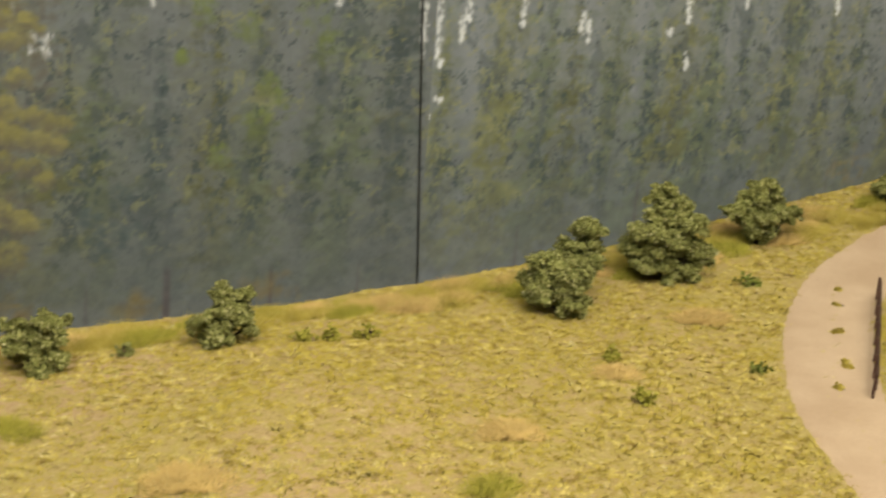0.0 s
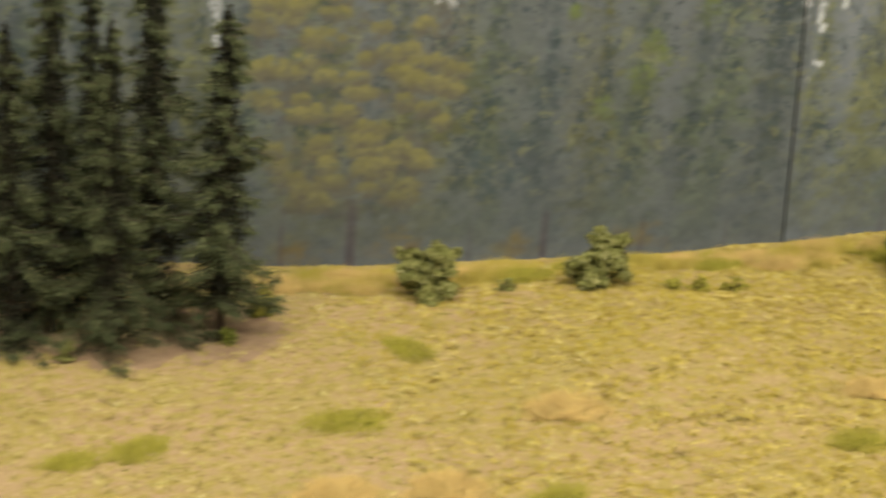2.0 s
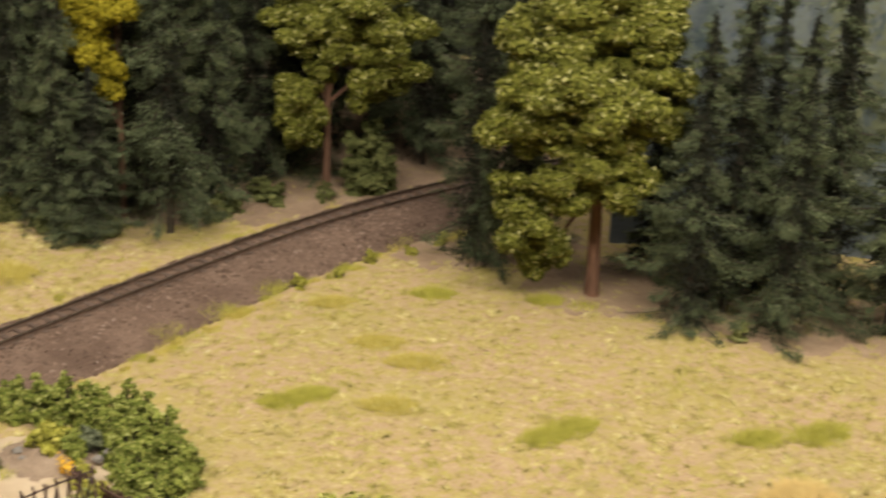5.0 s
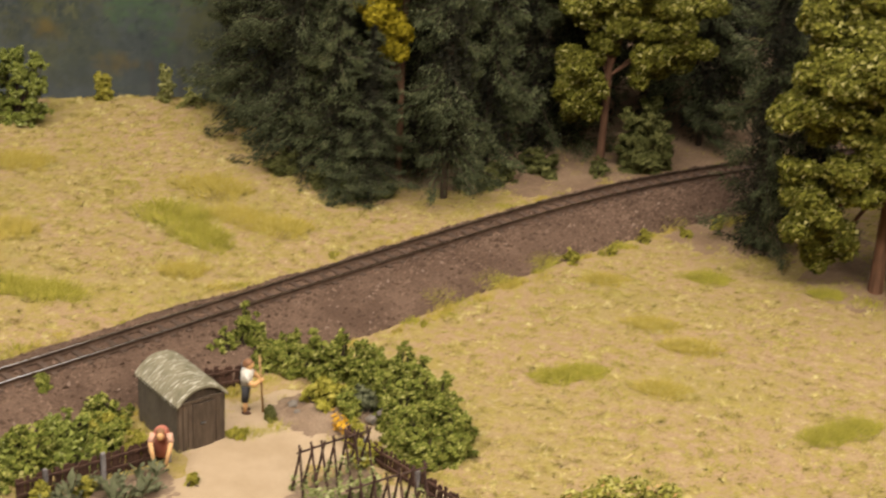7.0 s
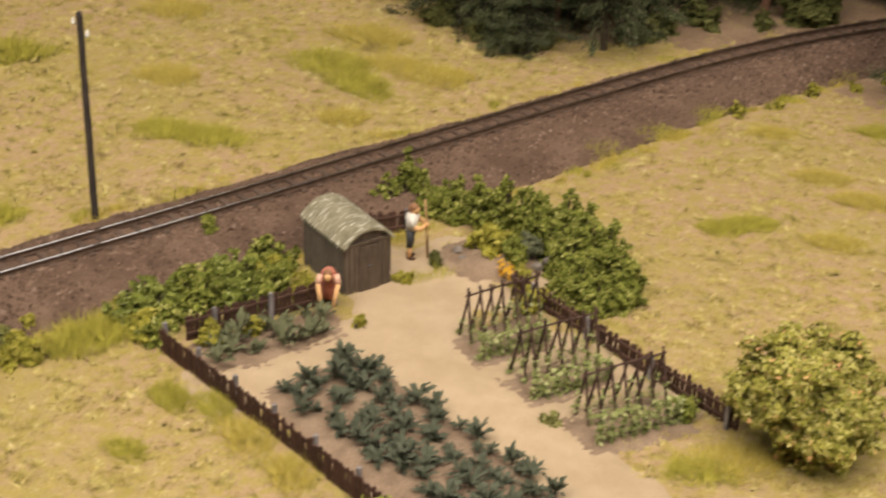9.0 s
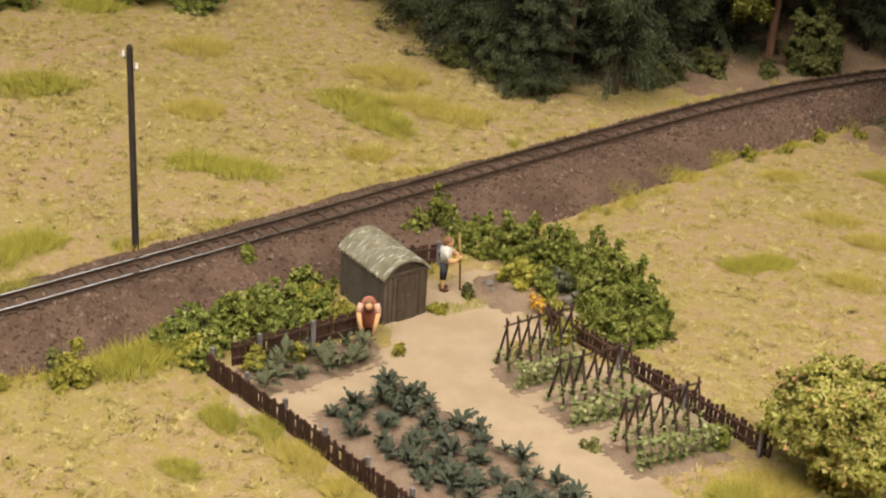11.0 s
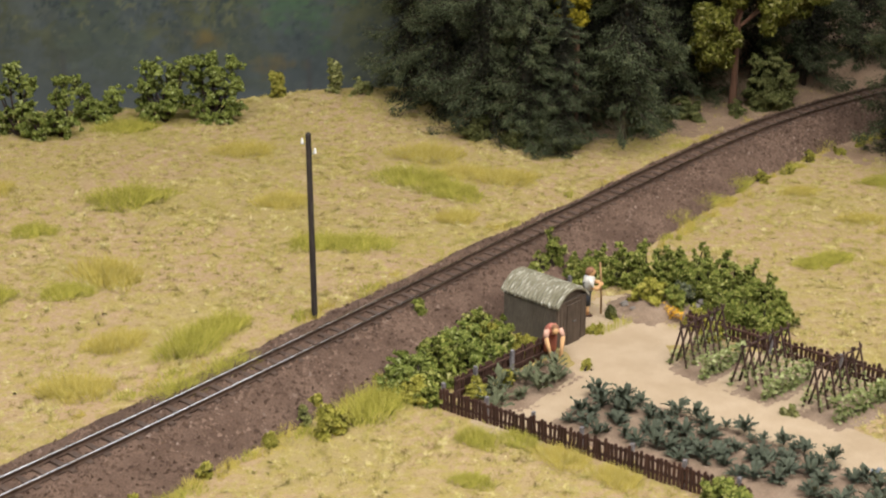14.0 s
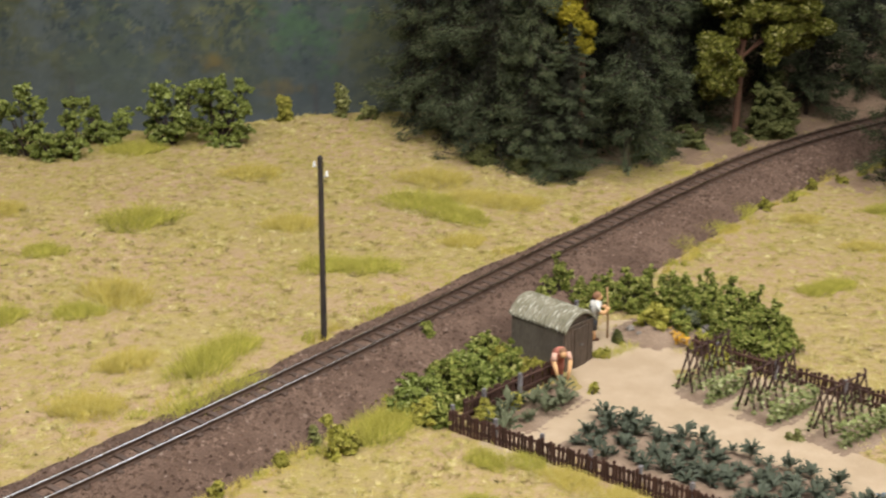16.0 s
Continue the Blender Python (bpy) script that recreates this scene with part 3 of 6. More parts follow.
class Print:
    """The picture on a board: ink on a grid that is fine where the print can be seen closely."""

    def __init__(self, L, z0, z1, fine_u, fine_z, step, seed):
        self.g = np.random.default_rng(seed)
        self.us = np.unique(np.concatenate([np.linspace(0, fine_u[0], 16), np.arange(fine_u[0], fine_u[1], step), np.linspace(fine_u[1], L, 16)]).round(6))
        self.zs = np.unique(np.concatenate([np.linspace(z0, fine_z[0], 5), np.arange(fine_z[0], fine_z[1], step), np.linspace(fine_z[1], z1, 24)]).round(6))
        self.z0, self.L = z0, L
        self.U, self.Z = np.meshgrid(self.us, self.zs)
        self.img = np.zeros((*self.U.shape, 3))

    def dab(self, u, z, ru, rz, col, strength):
        i0, i1 = np.searchsorted(self.us, (u - 1.7 * ru, u + 1.7 * ru))
        j0, j1 = np.searchsorted(self.zs, (z - 1.7 * rz, z + 1.7 * rz))
        if i1 <= i0 or j1 <= j0:
            return
        e = ((self.us[None, i0:i1] - u) / ru) ** 2 + ((self.zs[j0:j1, None] - z) / rz) ** 2
        w_ = (strength * np.exp(-e * e * 0.9))[..., None]
        self.img[j0:j1, i0:i1] = self.img[j0:j1, i0:i1] * (1 - w_) + np.asarray(col) * w_

    def conifer(self, u0, top, foot, half, col, strength, flecks, mist):
        """Tiers of drooping boughs, each a chain of crumbs over a darker underside; dark hollows beside the trunk."""
        g = self.g
        col = np.asarray(col)
        z = foot
        while z < top:
            t = (top - z) / (top - foot)
            fog = float(np.clip(0.75 - z / 0.085, 0, 0.8))
            for side in (-1, 1):
                reach = half * (0.12 + t ** 0.8) * g.uniform(0.45, 1.15)
                drop, r = g.uniform(0.15, 0.75), 0.0011 + 0.085 * reach
                tone = g.uniform(0.78, 1.22)
                low = (col * 0.62) * (1 - fog) + mist * fog
                self.dab(u0 + side * reach * 0.45, z - reach * drop * 0.5 - r, reach * 0.5, r * 1.6, low, strength * 0.55)
                for s_ in np.linspace(0.08, 1.0, 3 + int(reach / 0.0028)):
                    c = col * tone * g.uniform(0.86, 1.16)
                    self.dab(u0 + side * reach * s_ + g.normal(0, 0.0007), z - drop * reach * s_ ** 1.3 + g.normal(0, 0.0010), r * g.uniform(0.7, 1.7), r * g.uniform(0.5, 1.1), c * (1 - fog) + mist * fog, strength * g.uniform(0.45, 1.0))
            z += g.uniform(0.0030, 0.0062)
        for k in range(flecks):
            zc = foot + (top - foot) * g.uniform(0.12, 0.8)
            uc = u0 + g.normal(0, half * 0.35)
            fog = float(np.clip(0.8 - zc / 0.08, 0, 0.85))
            for s_ in range(int(g.integers(4, 11))):
                self.dab(uc + g.normal(0, 0.0020), zc + g.normal(0, 0.0042), g.uniform(0.0006, 0.0016), g.uniform(0.0006, 0.0019), np.array([0.040, 0.054, 0.058]) * (1 - fog) + mist * fog, g.uniform(0.35, 0.8))

    def lobe(self, u, z, ru, rz, top, under, strength, n=34):
        """A rounded tuft of leaves, lit above."""
        g = self.g
        for s_ in range(n):
            a, q_ = g.uniform(0, 6.283), math.sqrt(g.uniform(0, 1))
            v = math.sin(a) * q_
            w_ = min(max(0.5 + 0.62 * v + g.normal(0, 0.16), 0), 1)
            self.dab(u + math.cos(a) * q_ * ru, z + v * rz, g.uniform(0.0009, 0.0024), g.uniform(0.0008, 0.0019), np.asarray(under) * (1 - w_) + np.asarray(top) * w_, strength * g.uniform(0.5, 1.0))


def board(name, ends, z0, z1, p, paint, gain, label):
    """A flat upright board that carries a print."""
    a, b_ = np.array(ends[0]), np.array(ends[1])
    d = (b_ - a) / np.linalg.norm(b_ - a)
    out = np.array([d[1], -d[0]]) * 0.004
    paint(p)
    nz, nu = p.U.shape
    V = np.stack([a[0] + d[0] * p.U, a[1] + d[1] * p.U, p.Z], -1).reshape(-1, 3)
    k = np.arange(nu * nz).reshape(nz, nu)
    n = len(V)
    F = np.stack([k[:-1, :-1], k[:-1, 1:], k[1:, 1:], k[1:, :-1]], -1).reshape(-1, 4).tolist()
    back = np.array([(e[0] - out[0], e[1] - out[1], z) for e, z in ((a, z0), (b_, z0), (b_, z1), (a, z1))])
    F += [[n + 1, n, n + 3, n + 2]] + [[int(p_), int(q_), y_, x_] for p_, q_, x_, y_ in ((k[-1, 0], k[0, 0], n + 3, n), (k[0, -1], k[-1, -1], n + 1, n + 2), (k[-1, -1], k[-1, 0], n + 2, n + 3))]
    me = bpy.data.meshes.new(name)
    me.from_pydata(np.concatenate([V, back]).tolist(), [], F)
    ink = me.color_attributes.new("ink", "FLOAT_COLOR", "POINT")
    full = np.ones((n + 4, 4), np.float32)
    full[:n, :3] = (p.img.reshape(-1, 3) * np.array(gain)).clip(0.01, 0.85)
    full[n:, :3] = (0.3, 0.25, 0.2)
    ink.data.foreach_set("color", full.ravel())
    return tagged(part(name, me, "paint_print"), label, "backdrop", kind="structure")


OLIVE, MOSS, TEAL = np.array((0.122, 0.124, 0.058)), np.array((0.096, 0.112, 0.074)), np.array((0.080, 0.096, 0.092))


def misty_wood(p, mist, haze, trees, lights):
    """Rows of conifers, the far ones pale with haze, the near ones olive with dark hollows."""
    g = p.g
    n1 = cloud(g, p.U, p.Z, 0.030, 0.045, 3)[..., None]
    up = smoothstep(0.03, 0.14, p.Z)[..., None]
    p.img[:] = (mist * (1 - up) + haze * up) * (0.88 + 0.26 * n1)
    crown = np.zeros(p.U.shape)
    for count, half, strength, flecks, veil in ((trees * 1.3, 0.013, 0.42, 1, 0.55), (trees * 1.1, 0.016, 0.50, 3, 0.30), (trees, 0.019, 0.60, 6, 0.05)):
        for s_ in range(int(count)):
            u0 = (s_ + g.uniform(0.1, 0.9)) * p.L / int(count)
            c = (OLIVE, MOSS, TEAL, MOSS, OLIVE * 0.86)[int(g.integers(0, 5))] * g.uniform(0.86, 1.18)
            top, wide = p.z0 + g.uniform(0.155, 0.25), half * g.uniform(0.7, 1.25)
            p.conifer(u0, top, p.z0 + 0.045, wide, c * (1 - veil) + haze * veil, strength, flecks, mist)
            if flecks == 6:
                span = wide * 0.95 * np.clip((top - p.Z) / (top - p.z0), 0.02, 1) ** 0.8
                crown = np.maximum(crown, np.clip(1 - np.abs(p.U - u0) / span, 0, 1) * (p.Z < top) * g.uniform(0.75, 1.1))
    # the boughs stand in ragged patches before the haze, with dark hollows between them
    sway = 0.012 * (cloud(g, p.U, p.Z, 0.018, 0.018, 3) - 0.5)
    leafage = smoothstep(0.42, 0.57, cloud(g, p.U + sway, p.Z + 0.5 * sway, 0.010, 0.009, 5, 0.68) + 0.20 * (crown - 0.30))[..., None]
    field = (mist * (1 - up) + haze * up) * (0.90 + 0.20 * cloud(g, p.U, p.Z, 0.012, 0.020, 4, 0.7)[..., None])
    p.img[:] = field * (0.55 * (1 - leafage)) + p.img * (1 - 0.55 * (1 - leafage))
    clear = (0.22 + 0.78 * smoothstep(0.015, 0.060, p.Z))[..., None]
    for su, sz, edge, tone, k in ((0.010, 0.016, 0.575, (0.066, 0.076, 0.082), 0.58), (0.0052, 0.0062, 0.61, (0.044, 0.056, 0.060), 0.72)):
        hollow = smoothstep(edge, edge + 0.07, cloud(g, p.U - sway, p.Z, su, sz, 5, 0.70) + 0.07 * (crown - 0.4))[..., None]
        p.img[:] = p.img * (1 - k * clear * hollow) + np.array(tone) * (k * clear * hollow)
    glint = smoothstep(0.64, 0.72, cloud(g, p.U, p.Z - sway, 0.0075, 0.0065, 4, 0.7))[..., None] * clear
    p.img[:] = p.img * (1 - 0.5 * glint) + np.array([0.180, 0.178, 0.090]) * (0.5 * glint)
    for u, z, h in lights:                    # slivers of sky between the crowns
        for s_ in range(int(10 + h * 1500)):
            v = g.uniform(-0.5, 0.5)
            p.dab(u + g.normal(0, 0.0006 + 0.0007 * (v + 0.5)), z + v * h, g.uniform(0.0004, 0.0011), g.uniform(0.0006, 0.0017), (0.45, 0.45, 0.46), g.uniform(0.25, 0.8))


def foot_trunks(p, trunks, ochre):
    g = p.g
    for u, wide, high, strength in trunks:
        for s_ in range(12):
            p.dab(u + g.normal(0, 0.0001), -0.006 + high * s_ / 11, wide, high * 0.10, (0.080, 0.066, 0.072), strength * (1 - 0.5 * s_ / 11))
    for u, z, r in ochre:
        for s_ in range(30):
            p.dab(u + g.normal(0, r), z + g.normal(0, r * 0.6), g.uniform(0.001, 0.004), g.uniform(0.001, 0.003), np.array((0.185, 0.132, 0.048)) * g.uniform(0.75, 1.1), 0.20)


def crumbs(p, amount):
    """Fine leaf grain of the print."""
    p.img *= (1 - amount / 2 + amount * cloud(p.g, p.U, p.Z, 0.0042, 0.0040, 3, 0.75))[..., None]


def paint_pasture(p):
    g = p.g
    misty_wood(p, np.array((0.116, 0.124, 0.126)), np.array((0.122, 0.130, 0.136)), 17,
               [(0.216, 0.126, 0.010), (0.208, 0.140, 0.012), (0.267, 0.146, 0.010), (0.354, 0.143, 0.006), (0.398, 0.128, 0.026), (0.117, 0.112, 0.022), (0.222, 0.124, 0.010), (0.013, 0.120, 0.02), (0.07, 0.14, 0.014)])
    foot_trunks(p, [(0.1494, 0.0013, 0.022, 0.6), (0.277, 0.0018, 0.026, 0.75), (0.3275, 0.0012, 0.022, 0.5), (0.372, 0.0010, 0.02, 0.3), (0.240, 0.0010, 0.02, 0.3), (0.10, 0.0013, 0.02, 0.5)],
                [(0.328, 0.006, 0.008), (0.155, 0.004, 0.006), (0.262, 0.003, 0.006), (0.205, 0.006, 0.006)])
    for s_ in range(9):                       # dark teal heart of a spruce beside the pine
        p.lobe(0.252 + g.normal(0, 0.006), 0.040 + g.normal(0, 0.008), 0.005, 0.004, (0.072, 0.090, 0.090), (0.058, 0.074, 0.078), 0.5, 14)
    for u, z, r in ((0.3113, 0.1305, 0.005), (0.322, 0.104, 0.004), (0.327, 0.094, 0.006), (0.318, 0.086, 0.005), (0.29, 0.138, 0.005), (0.343, 0.134, 0.008), (0.352, 0.120, 0.006), (0.281, 0.118, 0.0022), (0.300, 0.072, 0.004)):
        p.lobe(u, z, r * 1.3, r * 1.5, (0.125, 0.152, 0.050), (0.098, 0.114, 0.060), 0.42, 40)
    for k in range(2):                        # the tall yellow pine: trunk, shaded heart, then lit tufts from behind to before
        for s_ in range((80, 150)[k]):
            h = g.uniform(0, 1)
            z = 0.026 + 0.150 * h
            w_ = 0.044 * (0.35 + 0.75 * math.sin(math.pi * min(0.95, 0.15 + 0.72 * h)) - 0.22 * max(0.0, h - 0.7))
            u = 0.180 + g.uniform(-1, 1) * w_
            if k == 0:
                p.lobe(u, z, 0.010, 0.008, (0.112, 0.102, 0.074), (0.092, 0.086, 0.082), 0.5, 18)
            else:
                fog = float(np.clip(0.5 - z / 0.10, 0, 0.5))
                lit = np.array((0.184, 0.166, 0.066)) * g.uniform(0.84, 1.10) * (1 - fog) + np.array((0.122, 0.120, 0.095)) * fog
                p.lobe(u, z, g.uniform(0.004, 0.0085), g.uniform(0.003, 0.0055), lit * 1.08, (0.100, 0.092, 0.074), 0.62, 40)
    foot_trunks(p, [(0.182, 0.0024, 0.032, 0.8)], [])
    crumbs(p, 0.34)


def paint_hill(p):
    misty_wood(p, np.array((0.112, 0.120, 0.128)), np.array((0.142, 0.150, 0.158)), 30,
               [(0.002, 0.128, 0.030), (0.004, 0.112, 0.004), (0.0157, 0.128, 0.012), (0.019, 0.136, 0.010), (0.051, 0.137, 0.020), (0.092, 0.123, 0.012), (0.088, 0.128, 0.010), (0.1585, 0.131, 0.014), (0.147, 0.120, 0.004), (0.161, 0.104, 0.010), (0.20, 0.136, 0.01),
                (0.005, 0.094, 0.002), (-0.001, 0.086, 0.002), (0.27, 0.13, 0.012)])
    foot_trunks(p, [(0.1377, 0.0012, 0.045, 0.4), (0.2832, 0.001, 0.036, 0.4), (0.06, 0.0012, 0.03, 0.3)], [(0.300, 0.032, 0.008), (0.222, 0.014, 0.008), (0.17, 0.012, 0.008), (0.10, 0.006, 0.006)])
    crumbs(p, 0.30)


def paint_dim(p):
    g = p.g
    misty_wood(p, np.array((0.098, 0.108, 0.110)), np.array((0.108, 0.122, 0.122)), 26, [])
    for s_ in range(22):
        p.lobe(0.534 + g.normal(0, 0.013), 0.052 + g.normal(0, 0.010), 0.007, 0.006, (0.092, 0.150, 0.078), (0.082, 0.118, 0.080), 0.42, 22)
    foot_trunks(p, [(0.538, 0.0016, 0.03, 0.4), (0.553, 0.0012, 0.03, 0.4), (0.40, 0.0016, 0.03, 0.4), (0.475, 0.0014, 0.02, 0.3)], [(0.52, 0.02, 0.006), (0.48, 0.035, 0.005)])
    crumbs(p, 0.22)


board("backdrop", ((0.285, 0.822), (0.6885, 0.811)), -0.03, 0.24, Print(0.4037, -0.03, 0.24, (0.0, 0.4036), (-0.006, 0.147), 0.0010, 3), paint_pasture, (1.06, 1.10, 1.16), "printed board of a misty conifer forest behind the pasture")
board("backdrop", ((0.6885, 0.811), (1.40, 0.885)), -0.03, 0.24, Print(0.7153, -0.03, 0.24, (0.0, 0.33), (-0.006, 0.147), 0.0010, 4), paint_hill, (1.28, 1.34, 1.42), "printed board of a misty conifer forest behind the hill")
board("backdrop", ((-0.62, 0.905), (0.10, 0.893)), -0.03, 0.185, Print(0.7201, -0.03, 0.185, (0.32, 0.62), (-0.01, 0.085), 0.0014, 5), paint_dim, (0.84, 0.88, 0.89), "printed board of a dim blue-green forest behind the bushes")
seam = Geo().box((-0.0002, -0.0014, -0.03), (0.0002, -0.0004, 0.235), Matrix.Translation((0.6890, 0.811, 0)) @ pose(0, 0, 0, 0, -3.6, 0))
tagged(part("trim", seam, "seam"), "thin dark seam strip between two printed boards", "trim", kind="structure")

# Added backing; its near-black colour stands for the shade in the boards' gap.
g = Geo().box((-1.1, 1.12, -0.1), (1.9, 1.14, 0.20))
tagged(part("wall_drape", g, "dark"), "near-black backing added behind the layout to close the dark gap", "drape", kind="structure")
WX0, WX1, WZ0, WZ1 = -1.7, 0.3, 0.55, 1.75        # unseen window added in the hall's back wall, where the rails' glint points
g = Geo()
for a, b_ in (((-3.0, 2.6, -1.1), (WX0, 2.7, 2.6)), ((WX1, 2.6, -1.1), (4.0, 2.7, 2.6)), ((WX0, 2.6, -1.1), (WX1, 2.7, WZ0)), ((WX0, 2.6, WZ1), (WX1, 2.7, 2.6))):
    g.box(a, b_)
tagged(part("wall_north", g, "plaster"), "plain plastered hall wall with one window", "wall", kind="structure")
win = tagged(new("window_1"), "wide unseen hall window with a pale wooden frame, added for the glint on the rails", "window", kind="structure")
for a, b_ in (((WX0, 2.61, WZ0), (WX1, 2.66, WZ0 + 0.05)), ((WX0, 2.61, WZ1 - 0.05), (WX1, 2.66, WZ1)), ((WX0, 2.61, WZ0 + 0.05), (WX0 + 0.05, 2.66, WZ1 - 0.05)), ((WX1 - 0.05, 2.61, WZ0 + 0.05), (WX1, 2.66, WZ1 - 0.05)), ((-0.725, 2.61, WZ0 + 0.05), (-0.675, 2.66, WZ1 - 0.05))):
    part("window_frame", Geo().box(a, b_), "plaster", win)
for nm, a, b_ in (("wall_south", (-3.0, -3.1, -1.1), (4.0, -3.0, 2.6)),
                  ("wall_west", (-3.1, -3.0, -1.1), (-3.0, 2.6, 2.6)), ("wall_east", (4.0, -3.0, -1.1), (4.1, 2.6, 2.6))):
    tagged(part(nm, Geo().box(a, b_), "plaster"), "plain plastered hall wall", "wall", kind="structure")
tagged(part("ceiling", Geo().box((-3.1, -3.1, 2.6), (4.1, 2.7, 2.7)), "plaster"), "plain hall ceiling", "ceiling", kind="structure")
tagged(part("floor", Geo().box((-3.1, -3.1, -1.2), (4.1, 2.7, -1.1)), "lino"), "plain hall floor", "floor", kind="structure")
tagged(part("trim_front", Geo().box((-1.0, -0.12, -0.20), (1.8, -0.10, 0.003)), "seam"), "dark front edge of the layout table", "trim", kind="structure")


# ---- railway track ----
def rail_line(offset, z):
    P = LINE + NEAR * offset
    return np.column_stack([P, np.full(len(P), z)])


def sweep(pts, prof):
    """Sweeps a closed profile (side, up) along the track."""
    k, c = len(pts), len(prof)
    V = np.array([[(*(p[:2] + NEAR[i] * s_), p[2] + h) for s_, h in prof] for i, p in enumerate(pts)])
    f = [(i * c + j, (i + 1) * c + j, (i + 1) * c + (j + 1) % c, i * c + (j + 1) % c) for i in range(k - 1) for j in range(c)]
    return Geo().add(V.reshape(-1, 3), f)


track = thing("railway_track", Matrix.Identity(4), "narrow-gauge railway track with dark sleepers on gravel", "railway track")
for sgn in (-1, 1):
    pts = rail_line(sgn * 0.0046, RAIL_Z)
    part("rail", sweep(pts, [(-0.0006, -0.0019), (-0.0006, -0.0016), (-0.00018, -0.0014), (-0.00018, -0.0005), (-0.00042, -0.0003), (-0.00042, -0.00003), (0.00042, -0.00003), (0.00042, -0.0003), (0.00018, -0.0005), (0.00018, -0.0014), (0.0006, -0.0016), (0.0006, -0.0019)]), "rail_side", track, "rusty brown steel rail")
    part("rail_head", sweep(pts, [(-0.00036, -0.0001), (-0.00031, 0.00006), (-0.00017, 0.00011), (0.00017, 0.00011), (0.00031, 0.00006), (0.00036, -0.0001)]), "rail_top", track, "bright worn rail top")
g = Geo()
a, b_, h = 0.0074, 0.00120, 0.0011
g.add([(-a, -b_, 0), (a, -b_, 0), (a, b_, 0), (-a, b_, 0), (-a + 0.0002, -b_ + 0.0002, h), (a - 0.0002, -b_ + 0.0002, h), (a - 0.0002, b_ - 0.0002, h), (-a + 0.0002, b_ - 0.0002, h)],
      [(0, 3, 2, 1), (4, 5, 6, 7), (0, 1, 5, 4), (1, 2, 6, 5), (2, 3, 7, 6), (3, 0, 4, 7)])
sleeper_mesh = g.mesh("sleeper")
sleeper_mesh.materials.append(M["sleeper"])
seg = np.concatenate([[0], np.cumsum(np.linalg.norm(np.diff(LINE, axis=0), axis=1))])
for d in np.arange(0.12, seg[-1] - 0.02, 0.0068):
    x, y = np.interp(d, seg, LINE[:, 0]), np.interp(d, seg, LINE[:, 1])
    i = int(np.searchsorted(seg, d))
    ang = math.degrees(math.atan2(NEAR[i, 1], NEAR[i, 0])) + rng.normal(0, 0.8)
    ob = part("sleeper", sleeper_mesh, "sleeper", track)
    ob.matrix_world = pose(x, y, RAIL_Z - 0.0019 - 0.00088, 0, 0, ang)


